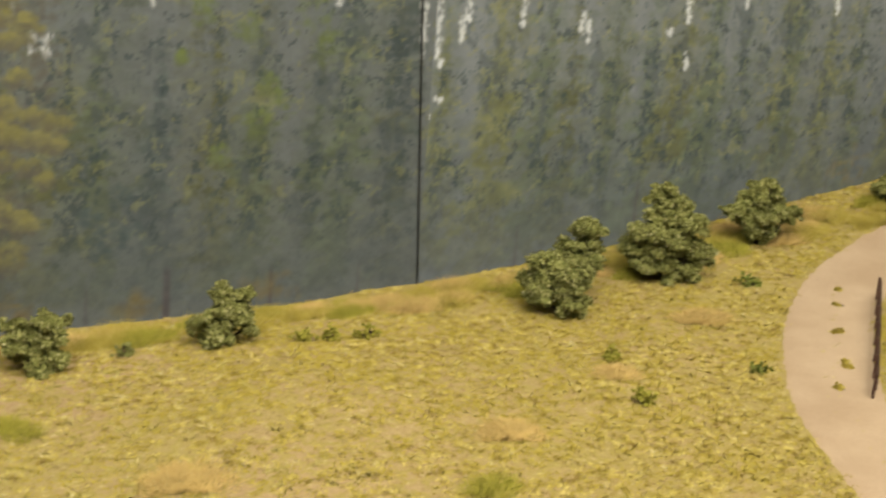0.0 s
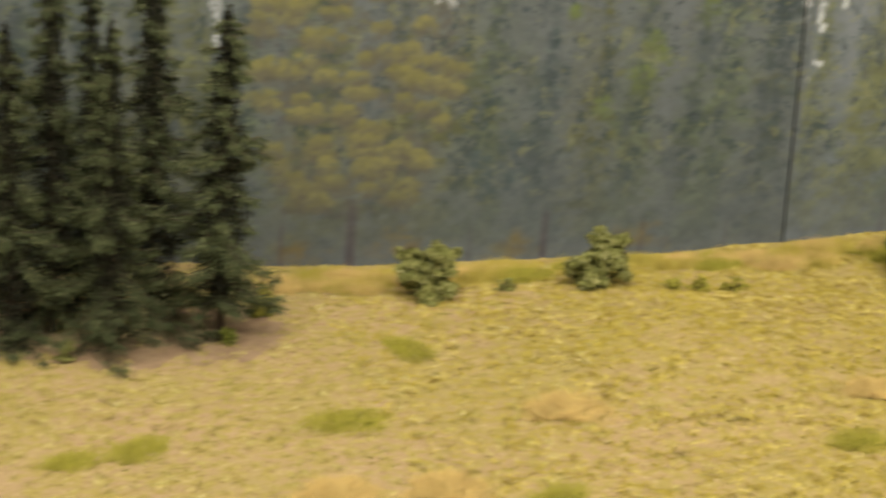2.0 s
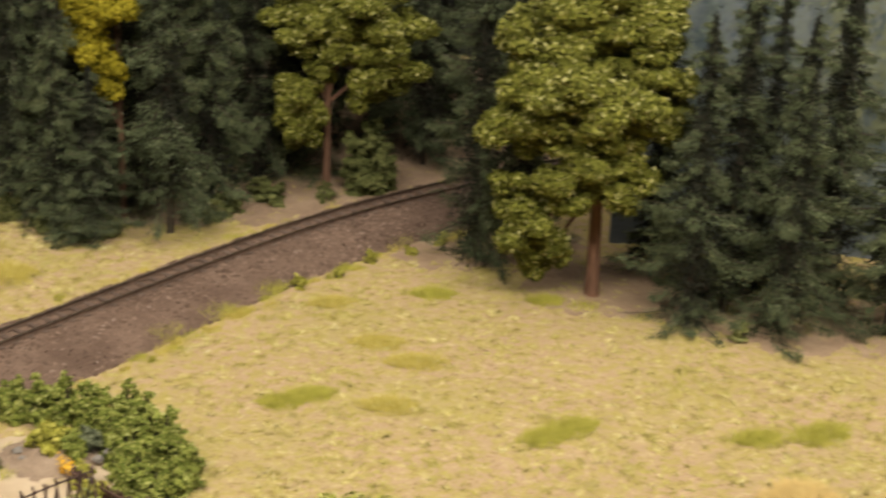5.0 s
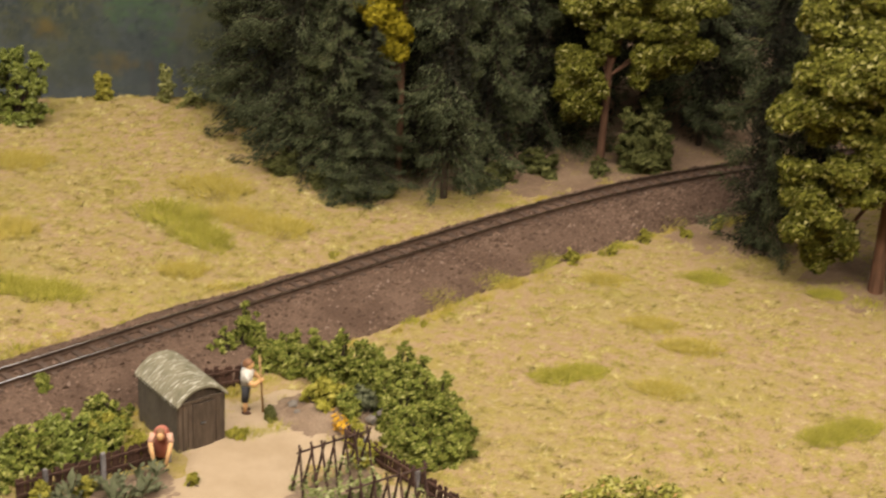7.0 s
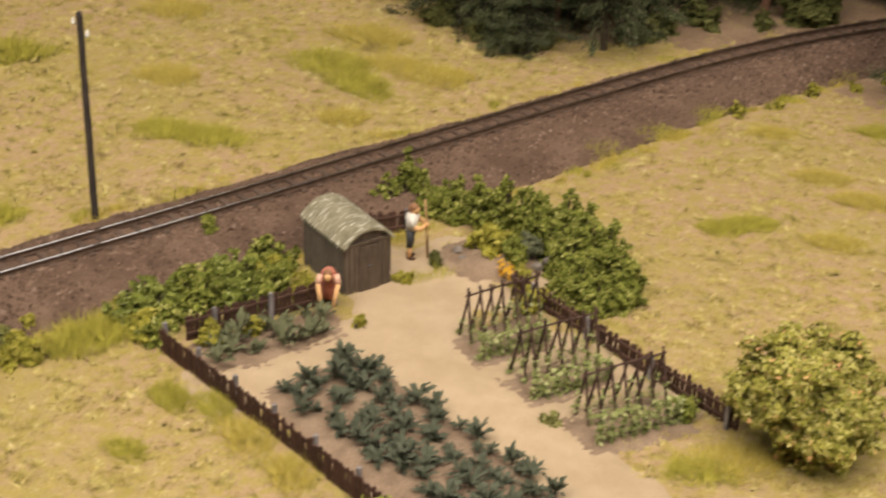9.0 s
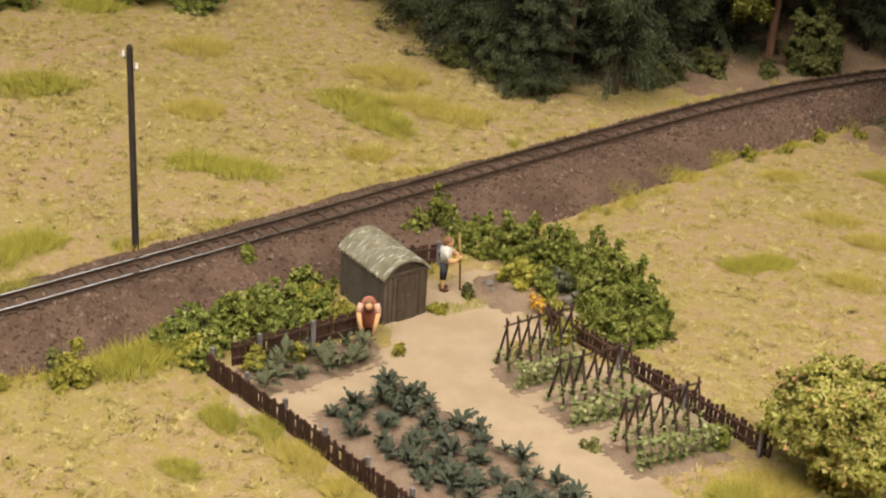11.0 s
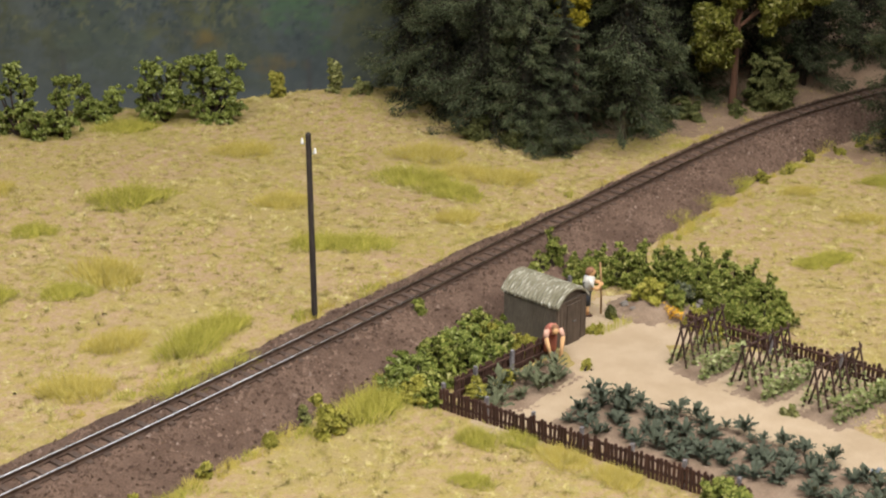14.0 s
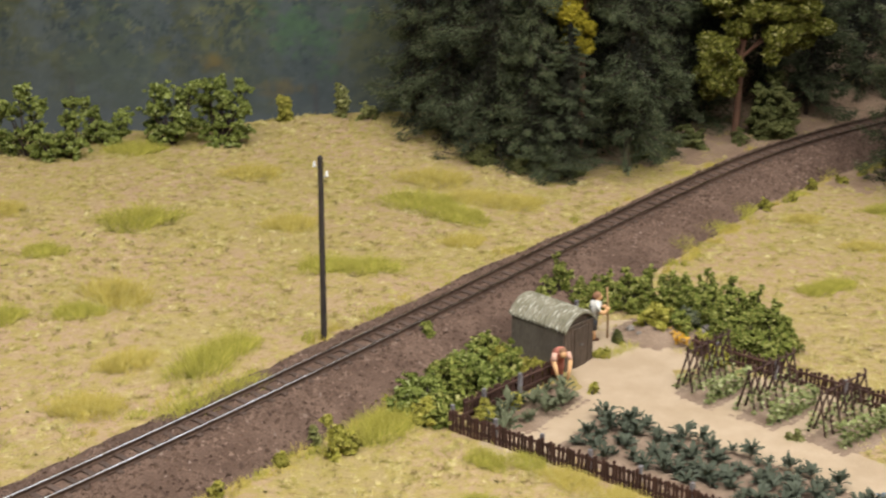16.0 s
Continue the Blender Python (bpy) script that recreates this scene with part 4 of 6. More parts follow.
# ---- trees and bushes ----
def spruce_tree(seed, height, radius, low=0.10, dense=1.0):
    """Returns the meshes of a ragged spruce: trunk, bough wood, drooping dark boughs and the paler upturned shoots at their ends."""
    g = np.random.default_rng(seed)
    tr = Geo().tube([(0, 0, -0.002), (0.0004, 0, height * 0.3), (0, 0.0004, height * 0.7), (0, 0, height * 0.98)], [0.0017, 0.0014, 0.0009, 0.0003], 7)
    cr, br, sh = Geo(), Geo(), Geo()
    C, N, E, D, K, KN = [], [], [], [], [], []
    z = low * height
    while z < height * 0.99:
        t = z / height
        reach = radius * 1.18 * (1.02 - t) ** 0.66 * (0.86 + 0.14 * math.sin(t * 31 + seed)) * (0.80 + 0.20 * smoothstep(0.0, 0.2, t - low))
        k = int((60 + 11000 * reach) * dense)                         # near-black needles close to the trunk: hollow shade put into the colour
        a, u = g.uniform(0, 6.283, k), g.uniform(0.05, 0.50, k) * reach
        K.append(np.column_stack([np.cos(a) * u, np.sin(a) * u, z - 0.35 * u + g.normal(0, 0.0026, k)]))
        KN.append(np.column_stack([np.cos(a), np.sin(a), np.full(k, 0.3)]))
        for j in range(int(3.4 + 2 * (1 - t))):
            a = g.uniform(0, 2 * math.pi)
            L = reach * g.uniform(0.45, 1.15) + 0.0015
            dz = -L * g.uniform(0.40, 1.15)
            s_ = np.linspace(0, 1, 7)
            bend = g.normal(0, 0.3)
            px, py = np.cos(a + bend * s_) * L * s_, np.sin(a + bend * s_) * L * s_
            pz = z + dz * s_ ** 1.1 + 0.38 * L * s_ ** 4
            br.tube(np.column_stack([px, py, pz])[::3], [0.0004, 0.0003, 0.0001], 3)
            k = int((30 + 9500 * L) * dense)
            u = g.uniform(0.10, 1.0, k) ** 0.75
            c = np.column_stack([np.interp(u, s_, px), np.interp(u, s_, py), np.interp(u, s_, pz)])
            lump = 0.8 + 0.4 * np.sin(u * L * 1300 + g.uniform(0, 6))
            wide = (0.0010 + 0.21 * L * np.sin(np.pi * np.clip(u, 0.1, 0.92))) * lump
            d = g.normal(0, 1, (k, 3)) * np.array([1.0, 1.0, 0.36])
            d *= (g.uniform(0.1, 1.1, k) / (np.linalg.norm(d, axis=1) + 1e-9))[:, None]
            Q = c + d * wide[:, None]
            Q[:, 2] -= np.abs(g.normal(0, 0.0005 + 0.05 * L, k)) * u
            C.append(Q)
            N.append(np.column_stack([np.cos(a + bend * u), np.sin(a + bend * u), np.full(k, -0.75)]) + d * 0.5 + g.normal(0, 0.45, (k, 3)))
            k = int((6 + 2100 * L) * dense)                      # shoots that point out and up from the bough
            u = g.uniform(0.35, 1.05, k)
            e = np.column_stack([np.interp(u, s_, px), np.interp(u, s_, py), np.interp(u, s_, pz)]) + g.normal(0, 1, (k, 3)) * (0.0006 + 0.09 * L) * np.array([1, 1, 0.5])
            E.append(e)
            D.append(np.column_stack([np.cos(a + bend * u), np.sin(a + bend * u), np.full(k, 0.15)]) + g.normal(0, 0.6, (k, 3)))
        z += height * g.uniform(0.030, 0.050) * (1.15 - 0.5 * t)
    C, N, E, D, K, KN = (np.concatenate(v) for v in (C, N, E, D, K, KN))
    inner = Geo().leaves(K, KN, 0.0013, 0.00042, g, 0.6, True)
    for geo, foot, way, short, tall, half in ((cr, C, N, 0.0012, 0.0030, 0.00027), (sh, E, D, 0.0011, 0.0028, 0.00021)):
        way /= np.linalg.norm(way, axis=1)[:, None]
        side = np.cross(way, g.normal(0, 1, way.shape))
        side *= half / (np.linalg.norm(side, axis=1)[:, None] + 1e-9)
        long = g.uniform(short, tall, (len(foot), 1))
        geo.add(np.stack([foot - side, foot + side, foot + way * long], 1).reshape(-1, 3), np.arange(3 * len(foot)).reshape(-1, 3))
    return tr.mesh("trunk"), br.mesh("branch_wood"), cr.mesh("crown"), sh.mesh("new_growth"), inner.mesh("inner_needles")


def plant(name, m, meshes, label, category, group=""):
    ob = thing(name, m, label, category, group)
    for nm, me, mt in meshes:
        part(nm, me, mt, ob)
    return ob


def lift_to_land(x, y, dz=0.0, rz=0.0, sc=1.0, szz=None, tilt=0.0):
    return pose(x, y, lz(x, y) + dz, tilt, 0, rz) @ Matrix.Diagonal((sc, sc, szz or sc, 1))


SPRUCES = []
for sd, hh, rr, lo in ((11, 0.150, 0.030, 0.10), (12, 0.160, 0.034, 0.06), (13, 0.140, 0.0255, 0.15), (14, 0.170, 0.036, 0.04), (15, 0.140, 0.027, 0.17)):
    t_, b2, c_, s_, i_ = spruce_tree(sd, hh, rr, lo)
    SPRUCES.append([("trunk", t_, "bark"), ("branch_wood", b2, "bark"), ("crown", c_, "spruce"), ("new_growth", s_, "spruce_shoot"), ("inner_needle_mass", i_, "spruce_hollow_shade")])
PROTO = {}


def spruce(kind, x, y, rz, sc=1.0, szz=None, label="", group="spruces"):
    m = lift_to_land(x, y, -0.0005, rz, sc, szz)
    if kind not in PROTO:
        PROTO[kind] = plant("spruce_tree", m, SPRUCES[kind], label, "tree", group)
        return PROTO[kind]
    src = PROTO[kind]
    keep = src.scale.copy()
    src.scale = (1, 1, 1)
    ob = copy_thing(src, m)
    src.scale = keep
    return tagged(ob, label)


# trodden brown ground under the trees
STAND = np.array([(0.212, 0.812), (0.243, 0.818), (0.272, 0.770), (0.300, 0.775), (0.331, 0.752), (0.355, 0.742), (0.392, 0.742)])
ob = sheet("forest_floor", "trodden", lambda x, y: 0.031 - line_distance(x, y, STAND) + wobble(x, y, 330, 0.0030) + wobble(x, y, 900, 0.0016), 0.17, 0.43, 0.70, 0.85, 0.0022,
           lambda x, y, e: 0.0007 * smoothstep(-0.002, 0.004, e) - 0.0004)
tagged(ob, "brown needle litter under the spruces on the pasture", "ground", kind="structure")
FRONT = "dark green spruce with drooping ragged branches on the pasture"
BACK = "dark green spruce in the dim wood beyond the track"
# the group on the pasture
spruce(2, 0.3925, 0.7345, 20, 1.16, 0.985, "slender dark green spruce with a bare lower trunk")
spruce(0, 0.3665, 0.7500, 75, 1.0, 1.03, FRONT)
spruce(1, 0.3480, 0.7310, 140, 0.78, 0.83, FRONT)
spruce(0, 0.3275, 0.7500, 210, 0.88, 1.03, FRONT)
spruce(1, 0.3105, 0.7380, 300, 0.80, 0.815, FRONT)
spruce(3, 0.345, 0.778, 30, 0.70, 0.80, FRONT)
spruce(0, 0.300, 0.785, 160, 0.9, 0.93, FRONT)
spruce(3, 0.2235, 0.7960, 100, 0.80, 0.92, "broad dark green spruce beside the track")
spruce(1, 0.243, 0.818, 10, 0.85, 1.0, "broad dark green spruce beside the track")
# the wood beyond the track
for i, (k, x, y, rz, sc, sz) in enumerate((
        (3, -0.004, 0.838, 0, 0.85, 1.0), (1, 0.016, 0.815, 60, 0.85, 1.0), (0, 0.034, 0.838, 120, 0.95, 1.1), (3, 0.040, 0.850, 200, 0.85, 1.05),
        (1, 0.066, 0.836, 280, 0.85, 1.05), (4, 0.0845, 0.8065, 330, 1.05, 1.15), (0, 0.098, 0.842, 30, 1.0, 1.15), (3, 0.012, 0.872, 90, 0.9, 1.1),
        (1, 0.080, 0.872, 150, 0.95, 1.15), (3, 0.115, 0.880, 220, 0.85, 1.1), (0, 0.052, 0.885, 10, 1.05, 1.2), (1, 0.140, 0.915, 70, 0.95, 1.2),
        (3, 0.180, 0.960, 130, 0.9, 1.1), (0, 0.205, 0.925, 190, 1.0, 1.1), (1, 0.235, 0.950, 260, 0.95, 1.1), (3, 0.100, 0.930, 320, 1.0, 1.2), (0, 0.150, 0.965, 20, 1.1, 1.2), (3, 0.265, 0.965, 45, 0.9, 1.1), (1, 0.128, 0.893, 15, 0.9, 1.1), (3, 0.172, 0.918, 250, 0.75, 1.0), (0, 0.196, 0.905, 95, 0.9, 1.0), (0, 0.036, 0.800, 55, 0.75, 0.95), (3, -0.024, 0.856, 310, 0.80, 1.0), (3, 0.053, 0.796, 40, 0.68, 0.46), (1, 0.044, 0.7975, 170, 0.60, 0.40))):
    spruce(k, x, y, rz, sc, sz, BACK, "wood beyond the track")


def clump_cloud(g, clumps, per_area, length, width, heart=(0, 0, 0), split=5, spread=1.0, fine=1.0):
    """Leaf crumbs on ragged sub-clumps round each clump; heart is the plant's middle, for the way the leaves face."""
    C, N = [], []
    heart = np.array(heart)
    for cx, cy, cz, r, rz_ in clumps:
        for i in range(split):
            d0 = g.normal(0, 1, 3)
            d0 /= np.linalg.norm(d0) + 1e-9
            c = np.array([cx, cy, cz]) + d0 * np.array([r, r, rz_]) * g.uniform(0.4, spread)
            q = r * g.uniform(0.38, 0.66) * fine
            qz = rz_ * g.uniform(0.34, 0.60) * fine
            k = int(per_area * q * (q + qz) * 6.3) + 8
            d = g.normal(0, 1, (k, 3))
            d /= np.linalg.norm(d, axis=1)[:, None]
            rad = g.uniform(0.25, 1.7, k) ** 0.9
            Q = c + d * np.array([q, q, qz]) * rad[:, None]
            out = Q - heart
            out /= np.linalg.norm(out, axis=1)[:, None] + 1e-9
            C.append(Q)
            N.append(d * 0.55 + out * 0.45 + np.array([0, -0.05, 0.45]))
    return Geo().leaves(np.concatenate(C), np.concatenate(N), length, width, g, 0.6, True)


def limb_geo(g, base, clumps, r0):
    out = Geo()
    for cx, cy, cz, r, rz_ in clumps:
        mid = (np.array(base) + (cx, cy, cz)) / 2 + g.normal(0, 0.001, 3)
        out.tube([base, mid, (cx, cy, cz)], [r0, r0 * 0.7, r0 * 0.25], 5)
    return out


# large yellow-green tree before the spruces
g = np.random.default_rng(21)
MX, MY = 0.272, 0.762
mz = lz(MX, MY)
clumps = [(-0.028, -0.012, 0.036, 0.010, 0.010), (-0.036, -0.006, 0.050, 0.008, 0.008), (-0.020, -0.010, 0.022, 0.0075, 0.010), (-0.016, -0.014, 0.052, 0.011, 0.009),
          (0.010, -0.012, 0.060, 0.012, 0.010), (-0.004, -0.014, 0.070, 0.013, 0.010), (-0.036, -0.004, 0.078, 0.012, 0.010), (-0.022, -0.012, 0.090, 0.014, 0.011),
          (0.006, -0.014, 0.088, 0.014, 0.011), (0.022, -0.008, 0.084, 0.010, 0.009), (0.018, -0.008, 0.104, 0.013, 0.011), (-0.010, -0.013, 0.108, 0.015, 0.012),
          (-0.032, -0.004, 0.112, 0.012, 0.011), (0.006, -0.006, 0.124, 0.015, 0.012), (-0.016, -0.004, 0.130, 0.015, 0.013), (0.022, 0.0, 0.128, 0.010, 0.010),
          (0.0, 0.002, 0.146, 0.013, 0.012), (-0.018, 0.004, 0.150, 0.010, 0.010), (0.004, 0.002, 0.162, 0.009, 0.009), (-0.012, 0.012, 0.075, 0.014, 0.014), (0.012, 0.012, 0.10, 0.014, 0.014)]
maple = thing("broadleaf_tree", pose(MX, MY, mz), "tall broadleaf tree with yellow-green leaves and brown trunk", "tree")
part("trunk", Geo().tube([(0.001, 0, -0.003), (0.0005, 0, 0.02), (0, 0, 0.06), (-0.001, 0, 0.11), (0, 0, 0.15)], [0.0034, 0.0027, 0.0023, 0.0015, 0.0006], 9), "bark_red", maple)
part("limb_wood", limb_geo(g, (0, 0, 0.05), clumps, 0.0012), "bark_red", maple)
part("crown", clump_cloud(g, clumps, 4.2e6, 0.0011, 0.0008, (0, 0, 0.09), 15, 1.25, 0.70), "maple", maple)

# smaller leafy trees in the wood
def leaf_tree(seed, x, y, clumps, trunk_r, top, mat, label, per=4.5e6):
    g = np.random.default_rng(seed)
    ob = thing("broadleaf_tree", pose(x, y, lz(x, y)), label, "tree")
    part("trunk", Geo().tube([(0, 0, -0.003), (0.0005, 0, top * 0.4), (0, 0, top)], [trunk_r, trunk_r * 0.75, trunk_r * 0.3], 8), "bark_red", ob)
    part("limb_wood", limb_geo(g, (0, 0, top * 0.45), clumps, trunk_r * 0.35), "bark_red", ob)
    part("crown", clump_cloud(g, clumps, per, 0.0011, 0.0008, (0, 0, 0.08), 13, 1.4, 0.74), mat, ob)


leaf_tree(22, 0.150, 0.868, [(-0.011, -0.006, 0.036, 0.008, 0.010), (-0.014, -0.004, 0.048, 0.009, 0.008), (-0.002, -0.004, 0.061, 0.0065, 0.006), (0.024, -0.004, 0.062, 0.011, 0.012),
                            (0.030, 0.0, 0.076, 0.013, 0.012), (0.006, -0.002, 0.078, 0.014, 0.011), (-0.012, 0.0, 0.084, 0.011, 0.010), (0.016, 0.0, 0.096, 0.014, 0.012), (-0.004, 0.002, 0.102, 0.012, 0.011), (0.004, 0.004, 0.118, 0.012, 0.011)],
          0.0022, 0.10, "maple", "slim broadleaf tree with olive-yellow leaves beside the track")
leaf_tree(23, 0.061, 0.818, [(-0.002, -0.006, 0.070, 0.006, 0.008), (-0.010, -0.006, 0.082, 0.009, 0.010), (-0.016, -0.004, 0.098, 0.010, 0.011), (-0.004, -0.004, 0.104, 0.010, 0.010), (0.004, -0.004, 0.118, 0.012, 0.012), (-0.012, 0.0, 0.122, 0.011, 0.012)],
          0.0018, 0.10, "gold", "golden-leaved tree among dark spruces")


# bushes: built of a few leafy clumps on short stems
def bush(name, seed, x, y, w, h, mat, label, group="", lobes=5, category="bush", length=0.00108, per=3.0e6, flat=0.85, pointed=0.0, thin=1.0, lift=0.0):
    g = np.random.default_rng(seed)
    cl = []
    for i in range(lobes + 1):               # upright shoots, each a stack of leaf clumps that thins out upwards
        a, rr = g.uniform(0, 6.28), w * 0.36 * math.sqrt(g.uniform(0.03, 1)) * (i > 0)
        top = h * (1.0 - 0.55 * (rr / (w * 0.36)) ** (1.4 - 0.9 * pointed) * g.uniform(0.3 + 0.3 * pointed, 1.0))
        lean = g.normal(0, 0.10, 2)
        n = max(2, int(top / (w * 0.17 * thin)))
        for j in range(n):
            f = (j + 0.5) / n
            r = w * thin * g.uniform(0.12, 0.19) * (1.15 - (0.45 + 0.25 * pointed) * f)
            cl.append((math.cos(a) * rr + lean[0] * top * f + g.normal(0, w * 0.05), math.sin(a) * rr + lean[1] * top * f + g.normal(0, w * 0.05), max(r * 0.6, f * top - 0.3 * r), r, r * flat * g.uniform(0.85, 1.25)))
    ob = thing(name, pose(x, y, lz(x, y) + lift), label, category, group)
    part("stem_wood", limb_geo(g, (0, 0, -0.001), cl, 0.0006), "bark", ob)
    low = h < 0.0085                                  # weeds are a loose handful of leaves
    part("foliage", clump_cloud(g, cl, per * (0.5 if low else 1), length * 0.82, length * (0.42 if low else 0.60), (0, 0, h * 0.35), 7, 2.3 if low else 1.6, 0.62 if low else 0.80), mat, ob)
    return ob


def puff_bush(seed, x, y, lobes, mat, label, group, per=4.0e6, leaf=0.00080, swell=1.14, loose=1.15, splay=0.0):
    """A bush of rounded, crumbly lobes, given in millimetres: across, away, up and radius."""
    g = np.random.default_rng(seed)
    cl = []
    for dx, dy, dz, r in lobes:
        r *= swell
        dx *= 1.0 + dz * splay
        for k in range(9):
            d = g.normal(0, 1, 3)
            d *= g.uniform(0.35, 0.80) / np.linalg.norm(d)
            q = r * g.uniform(0.30, 0.46)
            cl.append(((dx + d[0] * r) / 1000, (dy + d[1] * r) / 1000, max(dz + d[2] * r, q * 0.7) / 1000, q / 1000, q * g.uniform(0.75, 1.0) / 1000))
    ob = thing("bush", pose(x, y, lz(x, y), 0, 0, -22), label, "bush", group)
    part("stem_wood", limb_geo(g, (0, 0, -0.001), cl[::3], 0.0007), "bark", ob)
    part("foliage", clump_cloud(g, cl, per, leaf, leaf * 0.7, (0, 0, 0.010), 6, loose, 2.0 - loose if loose > 1.2 else 0.86), mat, ob)


for sd, x, y, lobes in ((31, 0.4885, 0.7665, ((-7.5, 0, 15, 7), (7, 2, 20, 8), (0, -3, 7, 10), (5, 0, 11, 8))),
                        (32, 0.5690, 0.7640, ((-6, -2, 8, 8), (4, 2, 21, 8.5), (-1, -2, 6, 8.5), (7, 2, 12, 8))),
                        (33, 0.7390, 0.7520, ((-9, 2, 18, 13), (3, -4, 10, 11), (-13, 0, 10, 9), (-2, 0, 20, 10))),
                        (34, 0.7555, 0.7665, ((2, 4, 29, 10), (4, 2, 17, 11), (-3, 2, 22, 9))),
                        (35, 0.8115, 0.7715, ((-3, 3, 40, 10), (-5, 2, 27, 15), (-12, 0, 14, 10.5), (11, -2, 12, 11), (2, -4, 8, 10), (4, 2, 30, 11))),
                        (36, 0.8860, 0.7940, ((1.5, 3, 29, 9.5), (-16, 0, 21, 7.5), (-3, 0, 16, 11), (0, -3, 8, 9), (15, 0, 16, 6.5), (6, 2, 23, 9))),
                        (44, 0.9920, 0.8120, ((0, 0, 8, 9), (9, 0, 6, 7)))):
    puff_bush(sd, x, y, lobes, "olive", "dense olive-green bush on the grassy ridge", "ridge bushes")
for sd, x, y, lobes in ((48, -0.262, 0.792, ((-6, 0, 7, 9), (4, 0, 20, 9), (-2, 0, 30, 7), (8, -2, 8, 8))),
                        (49, -0.243, 0.802, ((-8, 0, 6, 8), (4, 0, 22, 8), (-3, 0, 14, 8), (8, -2, 7, 8), (-6, 0, 26, 6))),
                        (50, -0.2195, 0.795, ((-6, 0, 6, 7), (6, 0, 6, 7), (1, 0, 16, 8), (4, 0, 27, 6), (-7, 0, 22, 6), (0, 0, 34, 5))),
                        (51, -0.198, 0.793, ((-4, 0, 5, 6), (5, 0, 6, 6), (0, 0, 14, 7), (2, 0, 22, 6), (1, 0, 29, 4))),
                        (52, -0.206, 0.783, ((0, 0, 4, 5), (-2, 0, 11, 5))),
                        (53, -0.186, 0.823, ((-7, 0, 6, 6), (-7, 0, 15, 5), (-8, 0, 21, 4), (6, 0, 7, 7), (8, 0, 15, 5), (0, 0, 8, 6))),
                        (54, -0.151, 0.826, ((-9, -2, 5, 7), (-2, 0, 7, 8), (-6, 0, 17, 8), (3, 2, 24, 8), (-5, 2, 28, 6), (7, 2, 33, 5), (5, 0, 12, 7))),
                        (55, -0.128, 0.829, ((-8, 0, 6, 7), (3, 0, 7, 9), (11, 0, 8, 8), (-5, 2, 19, 8), (9, 0, 20, 7), (-2, 2, 30, 6), (8, 2, 32, 5), (3, 2, 25, 7)))):
    puff_bush(sd, x, y, lobes, "field", "leafy yellow-green bush at the edge of the pasture", "pasture bushes", 3.2e6, 0.00078, 1.15, 1.42, 0.022)
bush("bush", 60, -0.096, 0.862, 0.010, 0.014, "lime", "small yellow-green shrub on the pasture's edge", lobes=3)
bush("bush", 61, -0.066, 0.868, 0.011, 0.018, "olive", "thin spindly shrub before the printed board", lobes=2, per=0.9e6)
bush("bush", 62, -0.052, 0.866, 0.014, 0.008, "olive", "low dark shrub before the printed board", lobes=3)
bush("bush", 63, 0.172, 0.872, 0.027, 0.034, "shade_leaf", "round dark green bush beside the track", lobes=8)
bush("bush", 64, 0.150, 0.857, 0.013, 0.008, "shade_leaf", "low shrub at the foot of a slim tree", lobes=3)
for sd, x, y in ((65, 0.030, 0.800), (66, 0.046, 0.792), (67, 0.058, 0.797), (68, 0.012, 0.806), (69, 0.104, 0.83), (70, 0.122, 0.85)):
    bush("bush", sd, x, y, 0.020, 0.012, "shade_leaf", "low dark undergrowth at the edge of the wood", "undergrowth", 4)


# ---- telegraph pole and signal board ----
px, py = -0.0535, 0.582
ob = thing("telegraph_pole", pose(px, py, lz(px, py)), "dark weathered wooden telegraph pole beside the track", "telegraph pole")
part("mast", Geo().tube([(0, 0, -0.004), (0, 0, 0.04), (0, 0, 0.0735), (0, 0, 0.0742)], [0.00125, 0.00115, 0.00105, 0.0006], 10), "pole", ob)
for sx, z in ((-1, 0.0706), (1, 0.0668)):
    part("hook", Geo().tube([(sx * 0.0008, 0, z - 0.0008), (sx * 0.0022, 0, z - 0.0008), (sx * 0.0023, 0, z)], 0.00016, 5), "iron", ob, "thin bent iron hook")
    part("insulator", Geo().tube([(sx * 0.0023, 0, z - 0.0006), (sx * 0.0023, 0, z), (sx * 0.0023, 0, z + 0.0006), (sx * 0.0023, 0, z + 0.0013), (sx * 0.0023, 0, z + 0.0015)], [0.0006, 0.00062, 0.00045, 0.00035, 0.0001], 8), "porcelain", ob, "white porcelain insulator")
px, py = -0.156, 0.486
ob = thing("track_sign", pose(px, py, lz(px, py), 0, 0, 35), "small dark board on a thin grey post by the track", "sign")
part("post", Geo().tube([(0, 0, -0.003), (0, 0, 0.022)], 0.0004, 6), "post", ob)
part("board", Geo().add([(-0.0042, 0, 0.0165), (0.0042, 0, 0.0165), (0.0026, 0, 0.0215), (-0.0026, 0, 0.0215), (-0.0042, 0.0008, 0.0165), (0.0042, 0.0008, 0.0165), (0.0026, 0.0008, 0.0215), (-0.0026, 0.0008, 0.0215)],
                        [(0, 1, 2, 3), (5, 4, 7, 6), (0, 4, 5, 1), (1, 5, 6, 2), (2, 6, 7, 3), (3, 7, 4, 0)]), "seam", ob, "black sign board")

